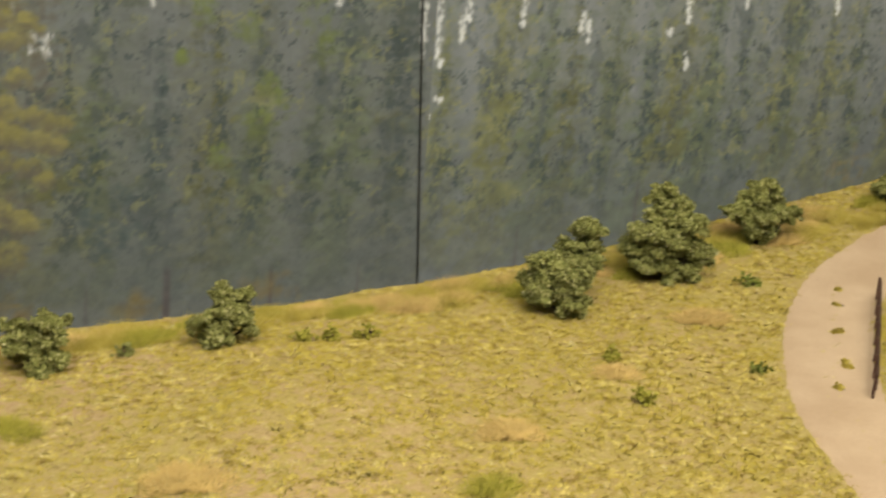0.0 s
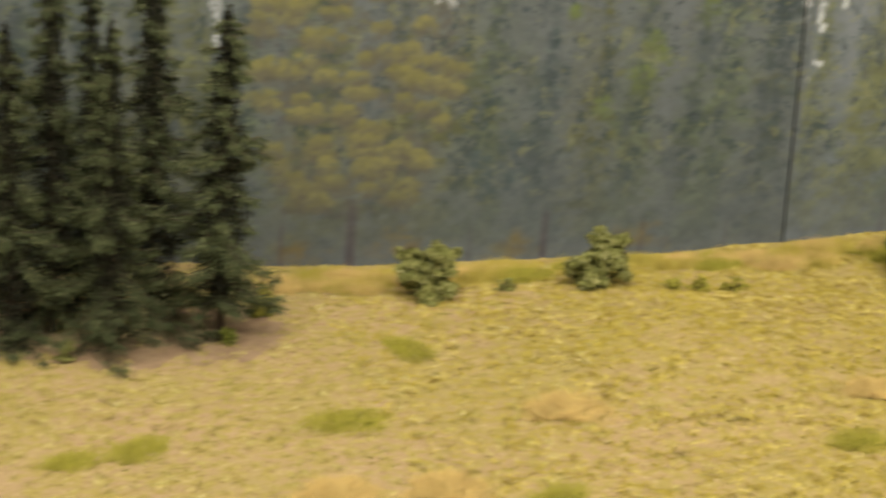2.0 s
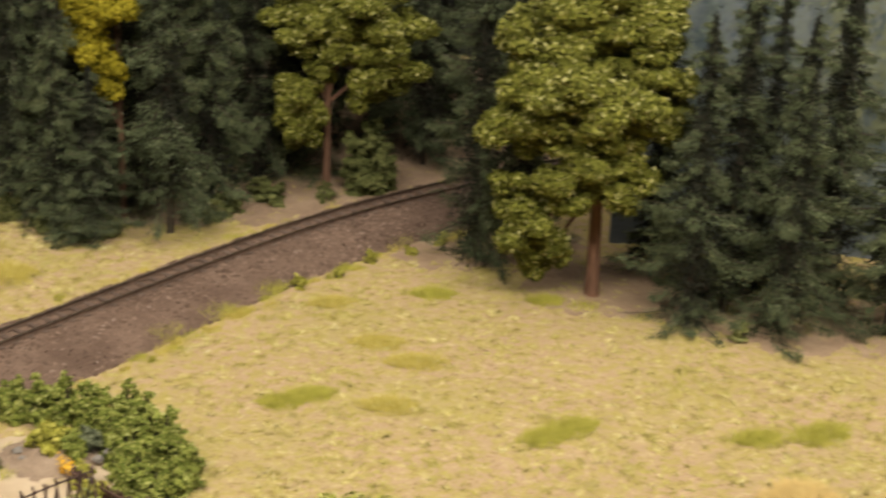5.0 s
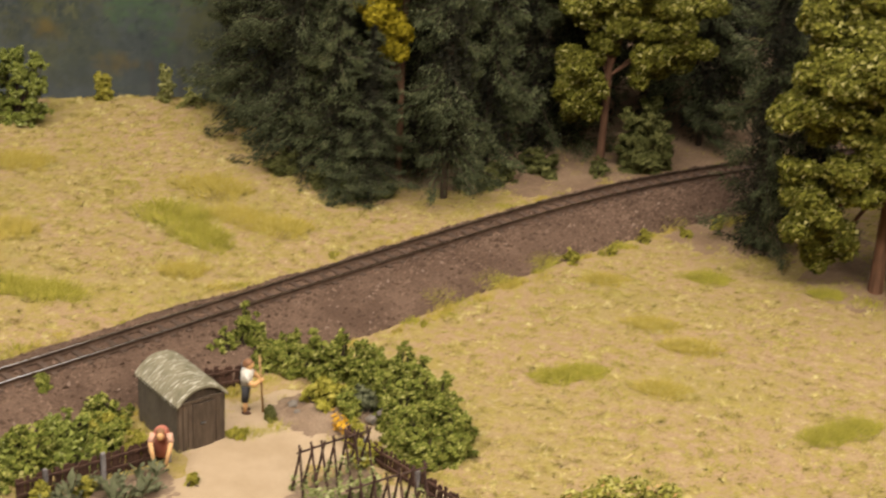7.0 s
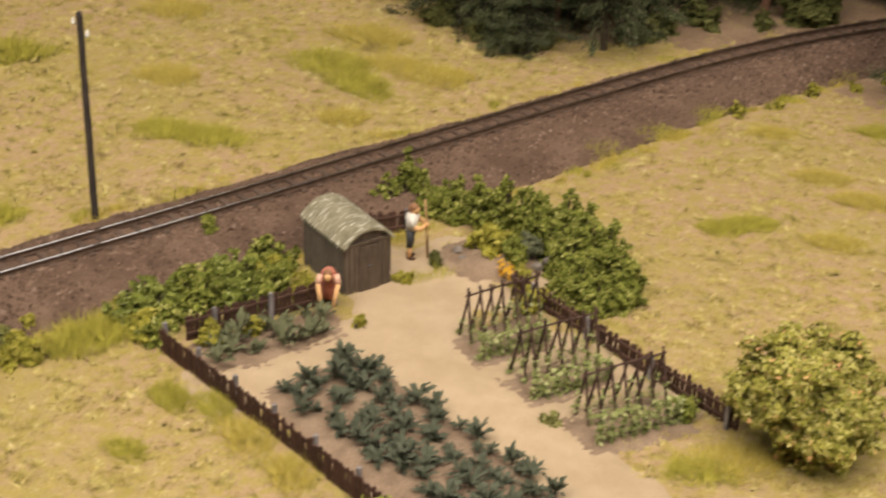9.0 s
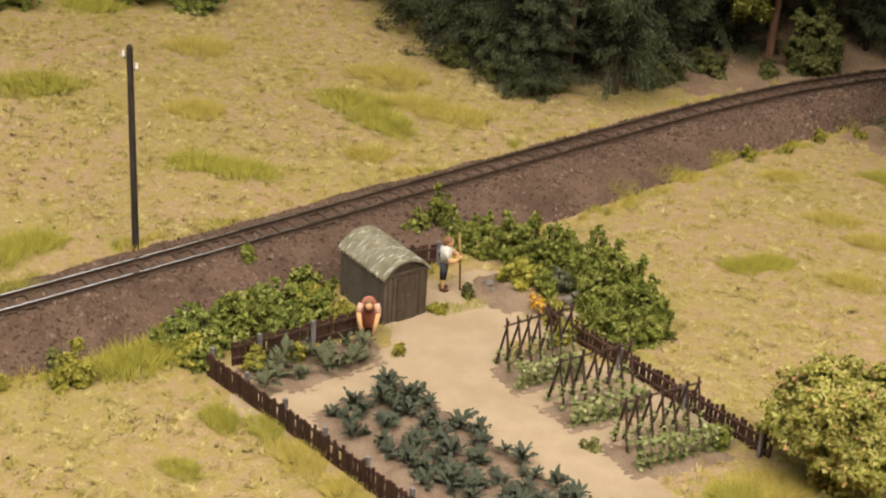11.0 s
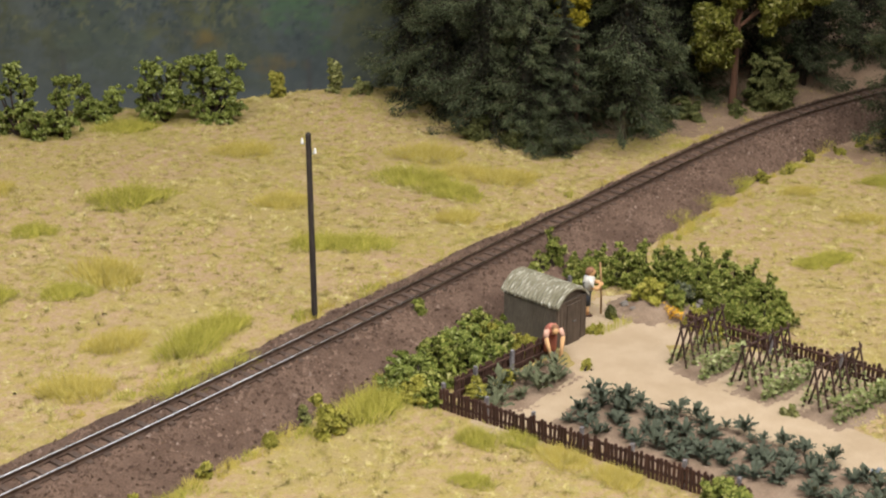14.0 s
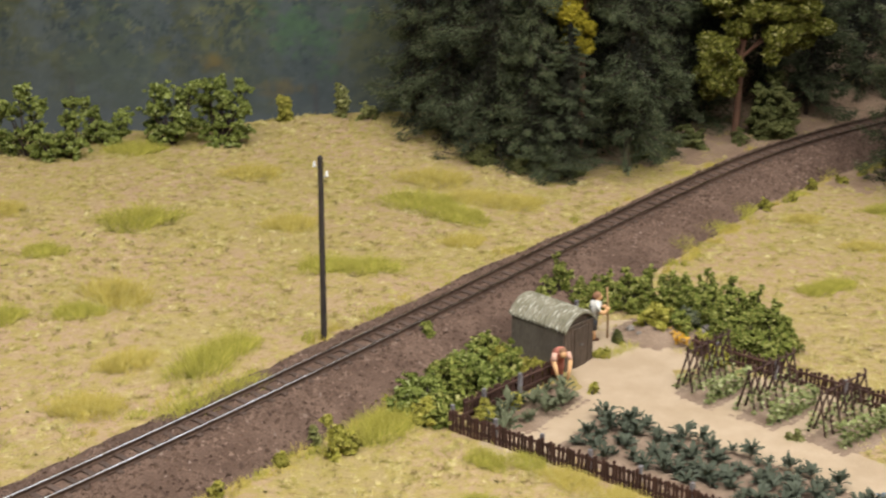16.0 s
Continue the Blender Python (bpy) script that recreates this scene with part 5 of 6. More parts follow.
# ---- garden ----
# path
OUTER = [(-0.004, 0.524), (0.040, 0.572), (0.058, 0.606), (0.085, 0.610), (0.104, 0.575), (0.158, 0.531), (0.178, 0.512), (0.150, 0.440), (0.100, 0.452)]
WAYS = np.concatenate([glide([(0.044, 0.590), (0.058, 0.575), (0.066, 0.556), (0.078, 0.540), (0.100, 0.515), (0.128, 0.490), (0.165, 0.462)], 30),
                       glide([(0.070, 0.550), (0.052, 0.540), (0.036, 0.527), (0.024, 0.514)], 20), glide([(0.098, 0.536), (0.118, 0.552)], 20), glide([(0.116, 0.518), (0.140, 0.537)], 20), glide([(0.060, 0.578), (0.064, 0.590), (0.070, 0.604)], 20), glide([(0.070, 0.595), (0.088, 0.592)], 20)])
ob = sheet("garden_path", "sand", lambda x, y: np.minimum(0.0185 - line_distance(x, y, WAYS), 1) + wobble(x, y, 260, 0.0008), -0.01, 0.20, 0.43, 0.64, 0.0011,
           lambda x, y, e: 0.0007 * smoothstep(-0.002, 0.003, e) - 0.0003)
tagged(ob, "trodden pale sandy garden path", "path", kind="structure")


def bed(pts, label, high=0.0016):
    x0, y0 = np.min(pts, 0) - 0.006
    x1, y1 = np.max(pts, 0) + 0.006
    ob = sheet("garden_bed", "soil", lambda x, y: poly_distance(x, y, pts) + wobble(x, y, 420, 0.0007), x0, x1, y0, y1, 0.0012,
               lambda x, y, e: 0.0008 * smoothstep(-0.003, 0.0, e) + high * smoothstep(0.0, 0.006, e) + wobble(x, y, 1500, 0.00018) - 0.0004)
    return tagged(ob, label, "garden bed", "garden beds", "structure")


BED_KALE = [(0.003, 0.527), (0.036, 0.560), (0.046, 0.546), (0.024, 0.518), (0.012, 0.515)]
BED_CABBAGE = [(0.032, 0.508), (0.051, 0.537), (0.122, 0.484), (0.150, 0.458), (0.124, 0.440), (0.074, 0.472)]
BEANS = [[(0.077, 0.551), (0.089, 0.538), (0.110, 0.557), (0.098, 0.574)], [(0.097, 0.534), (0.110, 0.522), (0.131, 0.541), (0.118, 0.555)], [(0.118, 0.517), (0.131, 0.504), (0.155, 0.525), (0.141, 0.540)]]
bed(BED_KALE, "brown soil bed of kale before the fence", 0.0008)
bed(BED_CABBAGE, "brown soil bed with rows of cabbage", 0.0014)
for p in BEANS:
    bed(p, "brown soil bed with climbing beans", 0.0010)
mound = sheet("soil_mound", "soil", lambda x, y: 0.018 - np.hypot((x - 0.079) / 1.25, y - 0.606) + wobble(x, y, 300, 0.001), 0.05, 0.115, 0.575, 0.64, 0.0012,
              lambda x, y, e: 0.0050 * smoothstep(0.0, 0.015, e) + wobble(x, y, 900, 0.0004) - 0.0003)
tagged(mound, "low mound of brown garden soil with flowers", "soil mound")


# plants with large leaves
def rosette(g, leaves, length, width, lift):
    """A leafy cabbage plant: pointed, ragged leaves that stand up and bend over round a short stalk."""
    V, F = [(0.0, 0.0, 0.0)], []
    for i in range(leaves):
        a = i * 2.4 + g.uniform(-0.5, 0.5)
        inner = i / leaves
        up = lift * g.uniform(0.6, 1.3) * (0.55 + 0.9 * inner)
        L = length * g.uniform(0.7, 1.2) * (1.1 - 0.5 * inner)
        d, sd = np.array([math.cos(a), math.sin(a), 0]), np.array([-math.sin(a), math.cos(a), 0])
        twist = g.normal(0, 0.25)
        P = []
        for t, wd in ((0.08, 0.22), (0.32, 0.70), (0.52, 1.0), (0.72, 0.80), (0.88, 0.55), (1.05, 0.06)):
            c = d * L * t + np.array([0, 0, 0.0006 + up * (1.5 * t - 0.75 * t * t)]) + sd * twist * L * t * t * 0.4
            for sgn in (-1, 0, 1):
                P.append(c + sd * sgn * width * wd * 0.5 * g.uniform(0.45, 1.35) + np.array([0, 0, 0.22 * width * abs(sgn) * g.uniform(-0.6, 1.7)]))
        o = len(V)
        V += P
        F += [(0, o, o + 1), (0, o + 1, o + 2)] + [(o + r_ * 3 + j, o + r_ * 3 + j + 1, o + r_ * 3 + j + 4, o + r_ * 3 + j + 3) for r_ in range(5) for j in range(2)]
    return Geo().add(V, F)


CAB = []
for i in range(8):
    me = rosette(np.random.default_rng(80 + i), 13 + i % 4, 0.0035 + 0.0005 * (i % 3), 0.0016, 0.0032).mesh("cabbage")
    me.materials.append(M["cabbage"])
    CAB.append(me)
KALE = []
for i in range(3):
    me = rosette(np.random.default_rng(90 + i), 8, 0.0046, 0.0019, 0.0038).mesh("kale")
    me.materials.append(M["kale"])
    KALE.append(me)


def row_plants(meshes, name, a, b_, c, rows_n, per, label, category, group, height, g, jit=0.0012, smin=0.7, smax=1.3):
    """Plants in rows over a parallelogram from a along b and along c."""
    a, b_, c = (np.array(v) for v in (a, b_, c))
    for i in range(rows_n):
        for j in range(per):
            p = a + (b_ - a) * (i / max(rows_n - 1, 1)) + (c - a) * (j / max(per - 1, 1)) + g.normal(0, jit, 2)
            me = meshes[int(g.integers(len(meshes)))]
            ob = new(name, me)
            s_ = g.uniform(smin, smax)
            ob.matrix_world = pose(p[0], p[1], lz(*p) + height, 0, 0, g.uniform(0, 360)) @ Matrix.Diagonal((s_, s_, s_ * g.uniform(0.8, 1.35), 1))
            tagged(ob, label, category, group)


g = np.random.default_rng(95)
row_plants(CAB, "cabbage", (0.0395, 0.5085), (0.0525, 0.5300), (0.1090, 0.4620), 4, 17, "dark grey-green cabbage plant in a soil bed", "cabbage", "cabbage rows", 0.0012, g, 0.0015, 0.6, 1.35)
row_plants(CAB, "cabbage", (0.1130, 0.4590), (0.1220, 0.4740), (0.1280, 0.4500), 4, 3, "dark grey-green cabbage plant in a soil bed", "cabbage", "cabbage rows", 0.0012, g, 0.0015, 0.6, 1.35)
row_plants(KALE, "kale", (0.0095, 0.5260), (0.0150, 0.5205), (0.0345, 0.5520), 2, 9, "grey-green broad-leaved kale before the fence", "kale", "kale bed", 0.0008, g, 0.0016, 0.7, 1.4)


# picket fences
def fence(name, a, b_, label, high, step, post_at, gap=0.32, rails=(0.3, 0.78), seed=0, side=1):
    g = np.random.default_rng(seed)
    a, b_ = np.array(a), np.array(b_)
    L = np.linalg.norm(b_ - a)
    ang = math.degrees(math.atan2(*(b_ - a)[::-1]))
    ob = thing(name, pose(a[0], a[1], lz(*a), 0, 0, ang), label, "fence")
    w_ = step * (1 - gap) / 2
    for v in range(3):
        t = 0.00022
        hh = high * (0.96, 1.0, 1.04)[v]
        me = Geo().add([(-w_, -t, 0), (w_, -t, 0), (w_, t, 0), (-w_, t, 0), (-w_, -t, hh * 0.96), (w_, -t, hh * 0.96), (w_, t, hh * 0.96), (-w_, t, hh * 0.96), (0, -t, hh), (0, t, hh)],
                       [(0, 3, 2, 1), (0, 1, 5, 4), (1, 2, 6, 5), (2, 3, 7, 6), (3, 0, 4, 7), (4, 5, 8), (6, 7, 9), (5, 6, 9, 8), (7, 4, 8, 9)]).mesh("picket")
        me.materials.append(M["fence"])
        for k in range(v, int(L / step), 3):
            pk = part("picket", me, "fence", ob)
            pk.matrix_basis = pose((k + 0.5) * step, 0, g.normal(0, 0.00025), g.normal(0, 2.0), g.normal(0, 2.6), 0)
    for z in rails:
        part("fence_rail", Geo().box((0, -side * 0.00025, high * z - 0.00045), (L, -side * 0.00085, high * z + 0.00045)), "rail_wood", ob)
    for d in post_at:
        part("fence_post", Geo().box((d - 0.0006, -side * 0.0009, -0.002), (d + 0.0006, -side * 0.0021, high * 1.14)), "post", ob, "grey concrete fence post")
    return ob


fence("picket_fence", (-0.0052, 0.5215), (0.092, 0.4530), "weathered brown picket fence with grey posts", 0.0084, 0.00150, [0.0008, 0.019, 0.038, 0.057, 0.076, 0.095, 0.114], seed=1, side=-1)
fence("picket_fence", (0.0002, 0.5290), (0.0365, 0.5655), "brown board fence running to the shed", 0.0088, 0.00150, [0.009, 0.028, 0.0505], gap=0.08, seed=2)
fence("picket_fence", (0.0895, 0.5880), (0.168, 0.5275), "brown picket fence beside the bean beds", 0.0078, 0.00165, [0.012, 0.037, 0.065, 0.096], gap=0.3, seed=3)
fence("picket_fence", (0.0320, 0.6085), (0.0462, 0.6188), "short brown board fence behind the shed", 0.0088, 0.0015, [0.0165], gap=0.08, seed=4)


# bean frames: crossed poles with a ridge bar
def bean_frame(a, b_, wide, high, label, seed, per=7):
    g = np.random.default_rng(seed)
    a, b_ = np.array(a), np.array(b_)
    L = np.linalg.norm(b_ - a)
    ob = thing("bean_trellis", pose(a[0], a[1], lz(*a) + 0.0006, 0, 0, math.degrees(math.atan2(*(b_ - a)[::-1]))), label, "trellis", "bean trellises")
    for k in range(per):
        x = L * k / (per - 1)
        for sgn in (-1, 1):
            top = high * g.uniform(1.06, 1.16)
            part("bean_pole", Geo().tube([(x + g.normal(0, 0.0004), sgn * wide, -0.001), (x + g.normal(0, 0.0003), -sgn * wide * 0.14, top)], [0.00050, 0.00036], 5), "stick", ob)
    part("ridge_bar", Geo().tube([(-0.001, 0, high), (L * 0.5, 0.0002, high * 1.01), (L + 0.001, 0, high)], 0.00036, 5), "stick", ob)
    C = []
    for k in range(per * 2):
        x = L * (k // 2) / (per - 1)
        sgn = 1 if k % 2 else -1
        n = 32
        t = g.uniform(0, 1, n) ** 1.3 * g.uniform(0.35, 0.62)
        C.append(np.column_stack([x + g.normal(0, 0.0006, n), sgn * wide * (1 - t * 1.1) * 1.05 + g.normal(0, 0.0006, n), t * high]))
    C = np.concatenate(C)
    bp = thing("bean_plants", ob.matrix_world.copy(), "pale green climbing beans on a pole frame", "bean plants", "bean plants")
    part("foliage", Geo().leaves(C, np.tile([0, 0, 1.0], (len(C), 1)), 0.00075, 0.00055, g), "bean", bp)


bean_frame((0.0825, 0.5535), (0.1000, 0.5715), 0.0042, 0.0155, "dark wooden pole frame for climbing beans", 101)
bean_frame((0.1020, 0.5365), (0.1215, 0.5545), 0.0042, 0.0155, "dark wooden pole frame for climbing beans", 102)
bean_frame((0.1245, 0.5200), (0.1440, 0.5380), 0.0042, 0.0155, "dark wooden pole frame for climbing beans", 103)
# young beans in front of each frame
g = np.random.default_rng(104)
for a, b_ in (((0.0905, 0.5415), (0.1075, 0.5580)), ((0.1105, 0.5255), (0.1290, 0.5420)), ((0.1320, 0.5085), (0.1520, 0.5265))):
    a, b_ = np.array(a), np.array(b_)
    for k in range(8):
        c = a + (b_ - a) * k / 7
        c = c + np.array([-0.0010, 0.0010])
        p = np.column_stack([c[0] + g.normal(0, 0.0007, 60), c[1] + g.normal(0, 0.0007, 60), lz(*c) + 0.0008 + g.uniform(0, 1, 60) ** 1.1 * 0.0092 * g.uniform(0.8, 1.1)])
        ob = part("bean_plant", Geo().leaves(p, np.tile([0, -0.3, 1.0], (60, 1)), 0.00085, 0.00060, g), "bean")
        tagged(ob, "young pale green bean plant in a soil bed", "bean plant", "young beans")


# shed with barrel roof
SW, SD, SH, RISE = 0.0174, 0.0260, 0.0178, 0.0043
shed = thing("garden_shed", pose(0.04405, 0.57575, 0.0, 0, 0, 48), "small weathered wooden shed with mossy barrel roof", "shed")
# local x along the front wall, y from the front wall (at 0) backwards
part("body", Geo().box((-SW / 2 + 0.0002, 0.0004, -0.001), (SW / 2 - 0.0002, SD, SH)), "shed_side", shed, "dark tarred side walls")


def arch(u):
    """Roof height over the eaves at u in -1..1."""
    return RISE * (1 - abs(u) ** 2.2)


gab = Geo()
us = np.linspace(-1, 1, 13)
for y0, y1 in ((0.0002, 0.0006), (SD - 0.0004, SD + 0.0001)):
    V = [(u * SW / 2, y, SH - 0.0005) for y in (y0, y1) for u in us] + [(u * SW / 2, y, SH + arch(u) - 0.0002) for y in (y0, y1) for u in us]
    k = len(us)
    f = [(i, i + 1, 2 * k + i + 1, 2 * k + i) for i in range(k - 1)] + [(k + i + 1, k + i, 3 * k + i, 3 * k + i + 1) for i in range(k - 1)]
    gab.add(V, f)
part("gable", gab, "shed_front", shed, "dark arched gable board")
for i in range(10):
    x0 = -SW / 2 + SW * i / 10
    hgt = SH + 0.0001
    part("plank", Geo().box((x0 + 0.00008, -0.0004 - 0.00012 * (i % 3), -0.001), (x0 + SW / 10 - 0.00008, 0.0003, hgt)), "shed_front", shed)
part("lintel", Geo().box((-SW / 2, -0.0009, SH - 0.0005), (SW / 2, 0.0, SH + 0.0004)), "shed_front", shed)
for i in range(7):
    y0 = 0.0004 + (SD - 0.0006) * i / 7
    for sgn in (-1, 1):
        part("side_board", Geo().box((sgn * (SW / 2 - 0.0003), y0 + 0.00003, -0.001), (sgn * (SW / 2 + 0.00015 + 0.00003 * (i % 2)), y0 + (SD - 0.0006) / 7 - 0.00003, SH - 0.0001)), "shed_side", shed)
door = part("door", Geo().box((-0.0036, -0.0012, 0.0004), (0.0040, -0.0003, SH - 0.0012)), "shed_front", shed, "plank door of the shed")
part("door_handle", Geo().tube([(0.0006, -0.0018, 0.0096), (-0.0010, -0.0018, 0.0098)], 0.00025, 6), "iron", door, "small grey handle")
# corrugated roof: ribs run over the arch
roof = Geo()
nr = 15
ys = np.linspace(-0.0014, SD + 0.0010, nr * 6 + 1)
uu = np.linspace(-1.09, 1.09, 19)
top = [[(u * SW / 2, y, SH + RISE * (1 - abs(u) ** 2.2) + 0.0008 + 0.00040 * math.cos((y / (SD + 0.0024)) * nr * 2 * math.pi)) for u in uu] for y in ys]
k, c = len(ys), len(uu)
q = np.arange(k * c).reshape(k, c)
roof.add(np.array(top), np.stack([q[:-1, :-1], q[:-1, 1:], q[1:, 1:], q[1:, :-1]], -1).reshape(-1, 4))
low = np.array(top) - np.array([0, 0, 0.0009])
roof.add(low, np.stack([q[:-1, :-1], q[1:, :-1], q[1:, 1:], q[:-1, 1:]], -1).reshape(-1, 4))
o = k * c
for i in range(k - 1):
    for j in (0, c - 1):
        roof.f.append([q[i, j], q[i + 1, j], q[i + 1, j] + o, q[i, j] + o])
for j in range(c - 1):
    for i in (0, k - 1):
        roof.f.append([q[i, j], q[i, j + 1], q[i, j + 1] + o, q[i, j] + o])
part("roof", roof, "roof", shed, "mossy grey corrugated barrel roof", smooth=False)


# model figures: one plain mesh each
def figure(name, m, pieces, label):
    g = Geo()
    slots, owner = [], []
    for mat, fn in pieces:
        n0 = len(g.f)
        fn(g)
        if mat not in slots:
            slots.append(mat)
        owner += [slots.index(mat)] * (len(g.f) - n0)
    me = g.mesh(name, S)
    for s_ in slots:
        me.materials.append(M[s_])
    me.polygons.foreach_set("material_index", owner)
    me.shade_smooth()
    ob = new(name, me)
    ob.matrix_world = m
    return tagged(ob, label, "figurine")


figure("model_figurine", pose(0.0520, 0.6000, 0.0004, 0, 0, 92), [
    ("shoe", lambda g: (g.ball((-0.11, -0.05, 0.05), (0.07, 0.15, 0.06)), g.ball((0.14, 0.02, 0.05), (0.07, 0.15, 0.06)))),
    ("skin", lambda g: (g.tube([(-0.11, 0, 0.05), (-0.11, 0, 0.5)], [0.055, 0.07], 7), g.tube([(0.14, 0.03, 0.05), (0.11, 0.03, 0.5)], [0.055, 0.07], 7))),
    ("trousers", lambda g: (g.tube([(-0.11, 0, 0.42), (-0.08, 0, 0.95)], [0.10, 0.13], 8), g.tube([(0.12, 0.02, 0.42), (0.08, 0, 0.95)], [0.10, 0.13], 8), g.ball((0, 0, 0.93), (0.19, 0.14, 0.14)))),
    ("shirt", lambda g: (g.tube([(0, 0, 0.92), (0, -0.02, 1.2), (0, -0.06, 1.42), (0, -0.06, 1.5)], [0.17, 0.19, 0.20, 0.08], 9), g.tube([(-0.20, -0.05, 1.40), (-0.26, -0.15, 1.15)], [0.075, 0.065], 6))),
    ("skin", lambda g: (g.tube([(-0.26, -0.15, 1.15), (-0.14, -0.30, 1.04), (0.02, -0.44, 1.12)], [0.085, 0.08, 0.06], 7), g.tube([(0.22, -0.06, 1.38), (0.28, -0.24, 1.14), (0.06, -0.44, 1.20)], [0.09, 0.085, 0.06], 7), g.ball((0.02, -0.46, 1.15), (0.09, 0.09, 0.08)), g.ball((0, -0.13, 1.60), (0.11, 0.13, 0.15)), g.tube([(0, -0.05, 1.42), (0, -0.10, 1.55)], [0.09, 0.08], 7))),
    ("scarf", lambda g: (g.ball((0, -0.08, 1.68), (0.135, 0.15, 0.11)), g.ball((0, 0.0, 1.62), (0.12, 0.10, 0.13)))),
    ("trousers", lambda g: (g.tube([(0.10, 0.10, 0.95), (0.11, 0.16, 1.22), (0.10, 0.0, 1.46)], 0.025, 5), g.tube([(-0.10, 0.10, 0.95), (-0.11, 0.16, 1.22), (-0.10, 0.0, 1.46)], 0.025, 5))),
    ("tool_wood", lambda g: g.tube([(0.10, -0.50, 0.02), (0.02, -0.46, 1.2), (0.0, -0.40, 1.95)], 0.035, 6)),
], "painted model figurine in white shirt holding a long tool")
figure("model_figurine", pose(0.0362, 0.5590, 0.0006, 0, 0, 14) @ Matrix.Scale(1.04, 4), [
    ("blouse", lambda g: (g.tube([(0, 0.30, 0.25), (0, 0.28, 0.62), (0, 0.24, 0.92)], [0.22, 0.23, 0.20], 9), g.ball((0, 0.20, 0.95), (0.22, 0.22, 0.17)))),
    ("blouse", lambda g: g.tube([(0, 0.18, 0.98), (0, -0.04, 1.08), (0, -0.14, 1.08)], [0.20, 0.20, 0.12], 9)),
    ("rose", lambda g: (g.tube([(-0.20, -0.06, 1.08), (-0.27, -0.2, 0.88)], [0.10, 0.085], 7), g.tube([(0.20, -0.06, 1.08), (0.27, -0.2, 0.88)], [0.10, 0.085], 7))),
    ("skin", lambda g: (g.ball((0, -0.26, 1.12), (0.11, 0.13, 0.13)), g.tube([(-0.27, -0.2, 0.88), (-0.16, -0.40, 0.3)], [0.075, 0.055], 6), g.tube([(0.27, -0.2, 0.88), (0.14, -0.42, 0.3)], [0.075, 0.055], 6))),
    ("scarf", lambda g: g.ball((0, -0.20, 1.20), (0.125, 0.14, 0.11))),
], "painted model figurine in red and rose clothes, bending over")

# hedge round the back of the garden
for i, (x, y, w_, h) in enumerate(((0.0345, 0.6340, 0.011, 0.014), (0.0410, 0.6400, 0.012, 0.021), (0.050, 0.634, 0.014, 0.014), (0.058, 0.634, 0.016, 0.017), (0.067, 0.633, 0.016, 0.018), (0.076, 0.632, 0.017, 0.020), (0.085, 0.631, 0.017, 0.019), (0.092, 0.626, 0.017, 0.020),
                                   (0.099, 0.618, 0.017, 0.018), (0.104, 0.607, 0.018, 0.017), (0.108, 0.597, 0.018, 0.016), (0.112, 0.588, 0.018, 0.015), (0.119, 0.582, 0.017, 0.013),
                                   (0.101, 0.630, 0.015, 0.019), (0.109, 0.620, 0.017, 0.021), (0.116, 0.608, 0.017, 0.021), (0.122, 0.598, 0.017, 0.018), (0.126, 0.590, 0.015, 0.014))):
    bush("hedge_plant", 200 + i, x, y, w_ * 1.1, h, "green", "bushy fresh green hedge plant round the garden", "garden hedge", 8, "hedge", 0.00085, 3.4e6, 1.1, 0.9, 0.70)
# shrubs between track and fence
for i, (x, y, w_, h, mt) in enumerate(((-0.010, 0.538, 0.016, 0.012, "green"), (-0.002, 0.546, 0.017, 0.015, "green"), (0.008, 0.553, 0.018, 0.015, "field"), (0.018, 0.563, 0.017, 0.018, "green"), (0.000, 0.560, 0.015, 0.014, "field"),
                                       (0.012, 0.572, 0.014, 0.014, "lime"), (-0.016, 0.529, 0.013, 0.012, "lime"), (-0.008, 0.526, 0.012, 0.011, "green"), (0.026, 0.566, 0.010, 0.010, "lime"))):
    bush("shrub", 230 + i, x, y, w_ * 1.25, h * 0.72, mt, "loose green shrub between the track and the garden", "garden shrubs", 6, "shrub", 0.0013, 1.0e6, 0.9, 0.3, 0.50)
for i, (x, y, w_, h, mt) in enumerate(((-0.014, 0.543, 0.015, 0.011, "field"), (-0.006, 0.553, 0.017, 0.012, "green"), (0.003, 0.564, 0.017, 0.013, "field"), (0.010, 0.578, 0.014, 0.012, "green"), (-0.020, 0.534, 0.012, 0.009, "field"))):
    bush("shrub", 600 + i, x, y, w_ * 1.3, h, mt, "loose yellow-green shrub on the foot of the embankment", "garden shrubs", 8, "shrub", 0.0010, 1.3e6, 0.9, 0.3, 0.62, 0.0015)
bush("shrub", 240, -0.0125, 0.584, 0.009, 0.010, "green", "small sapling on the embankment", lobes=3, category="shrub", per=1.6e6, thin=0.6, lift=0.0045)
bush("shrub", 241, -0.0435, 0.504, 0.013, 0.010, "lime", "small yellow-green shrub at the embankment's foot", lobes=4, category="shrub")
bush("shrub", 242, -0.052, 0.512, 0.008, 0.006, "olive", "tiny shrub at the embankment's foot", lobes=2, category="shrub")
bush("shrub", 243, 0.086, 0.452, 0.018, 0.012, "green", "green shrub at the end of the picket fence", lobes=5, category="shrub")
bush("shrub", 244, 0.152, 0.532, 0.010, 0.006, "green", "low green shrub by the bean bed", lobes=3, category="shrub")
bush("shrub", 245, 0.116, 0.516, 0.005, 0.004, "olive", "small weed at the corner of a bean bed", lobes=2, category="shrub")
bush("shrub", 255, 0.0085, 0.5290, 0.008, 0.007, "lime", "yellow-green weed among the kale", lobes=4, category="shrub", lift=0.0006)
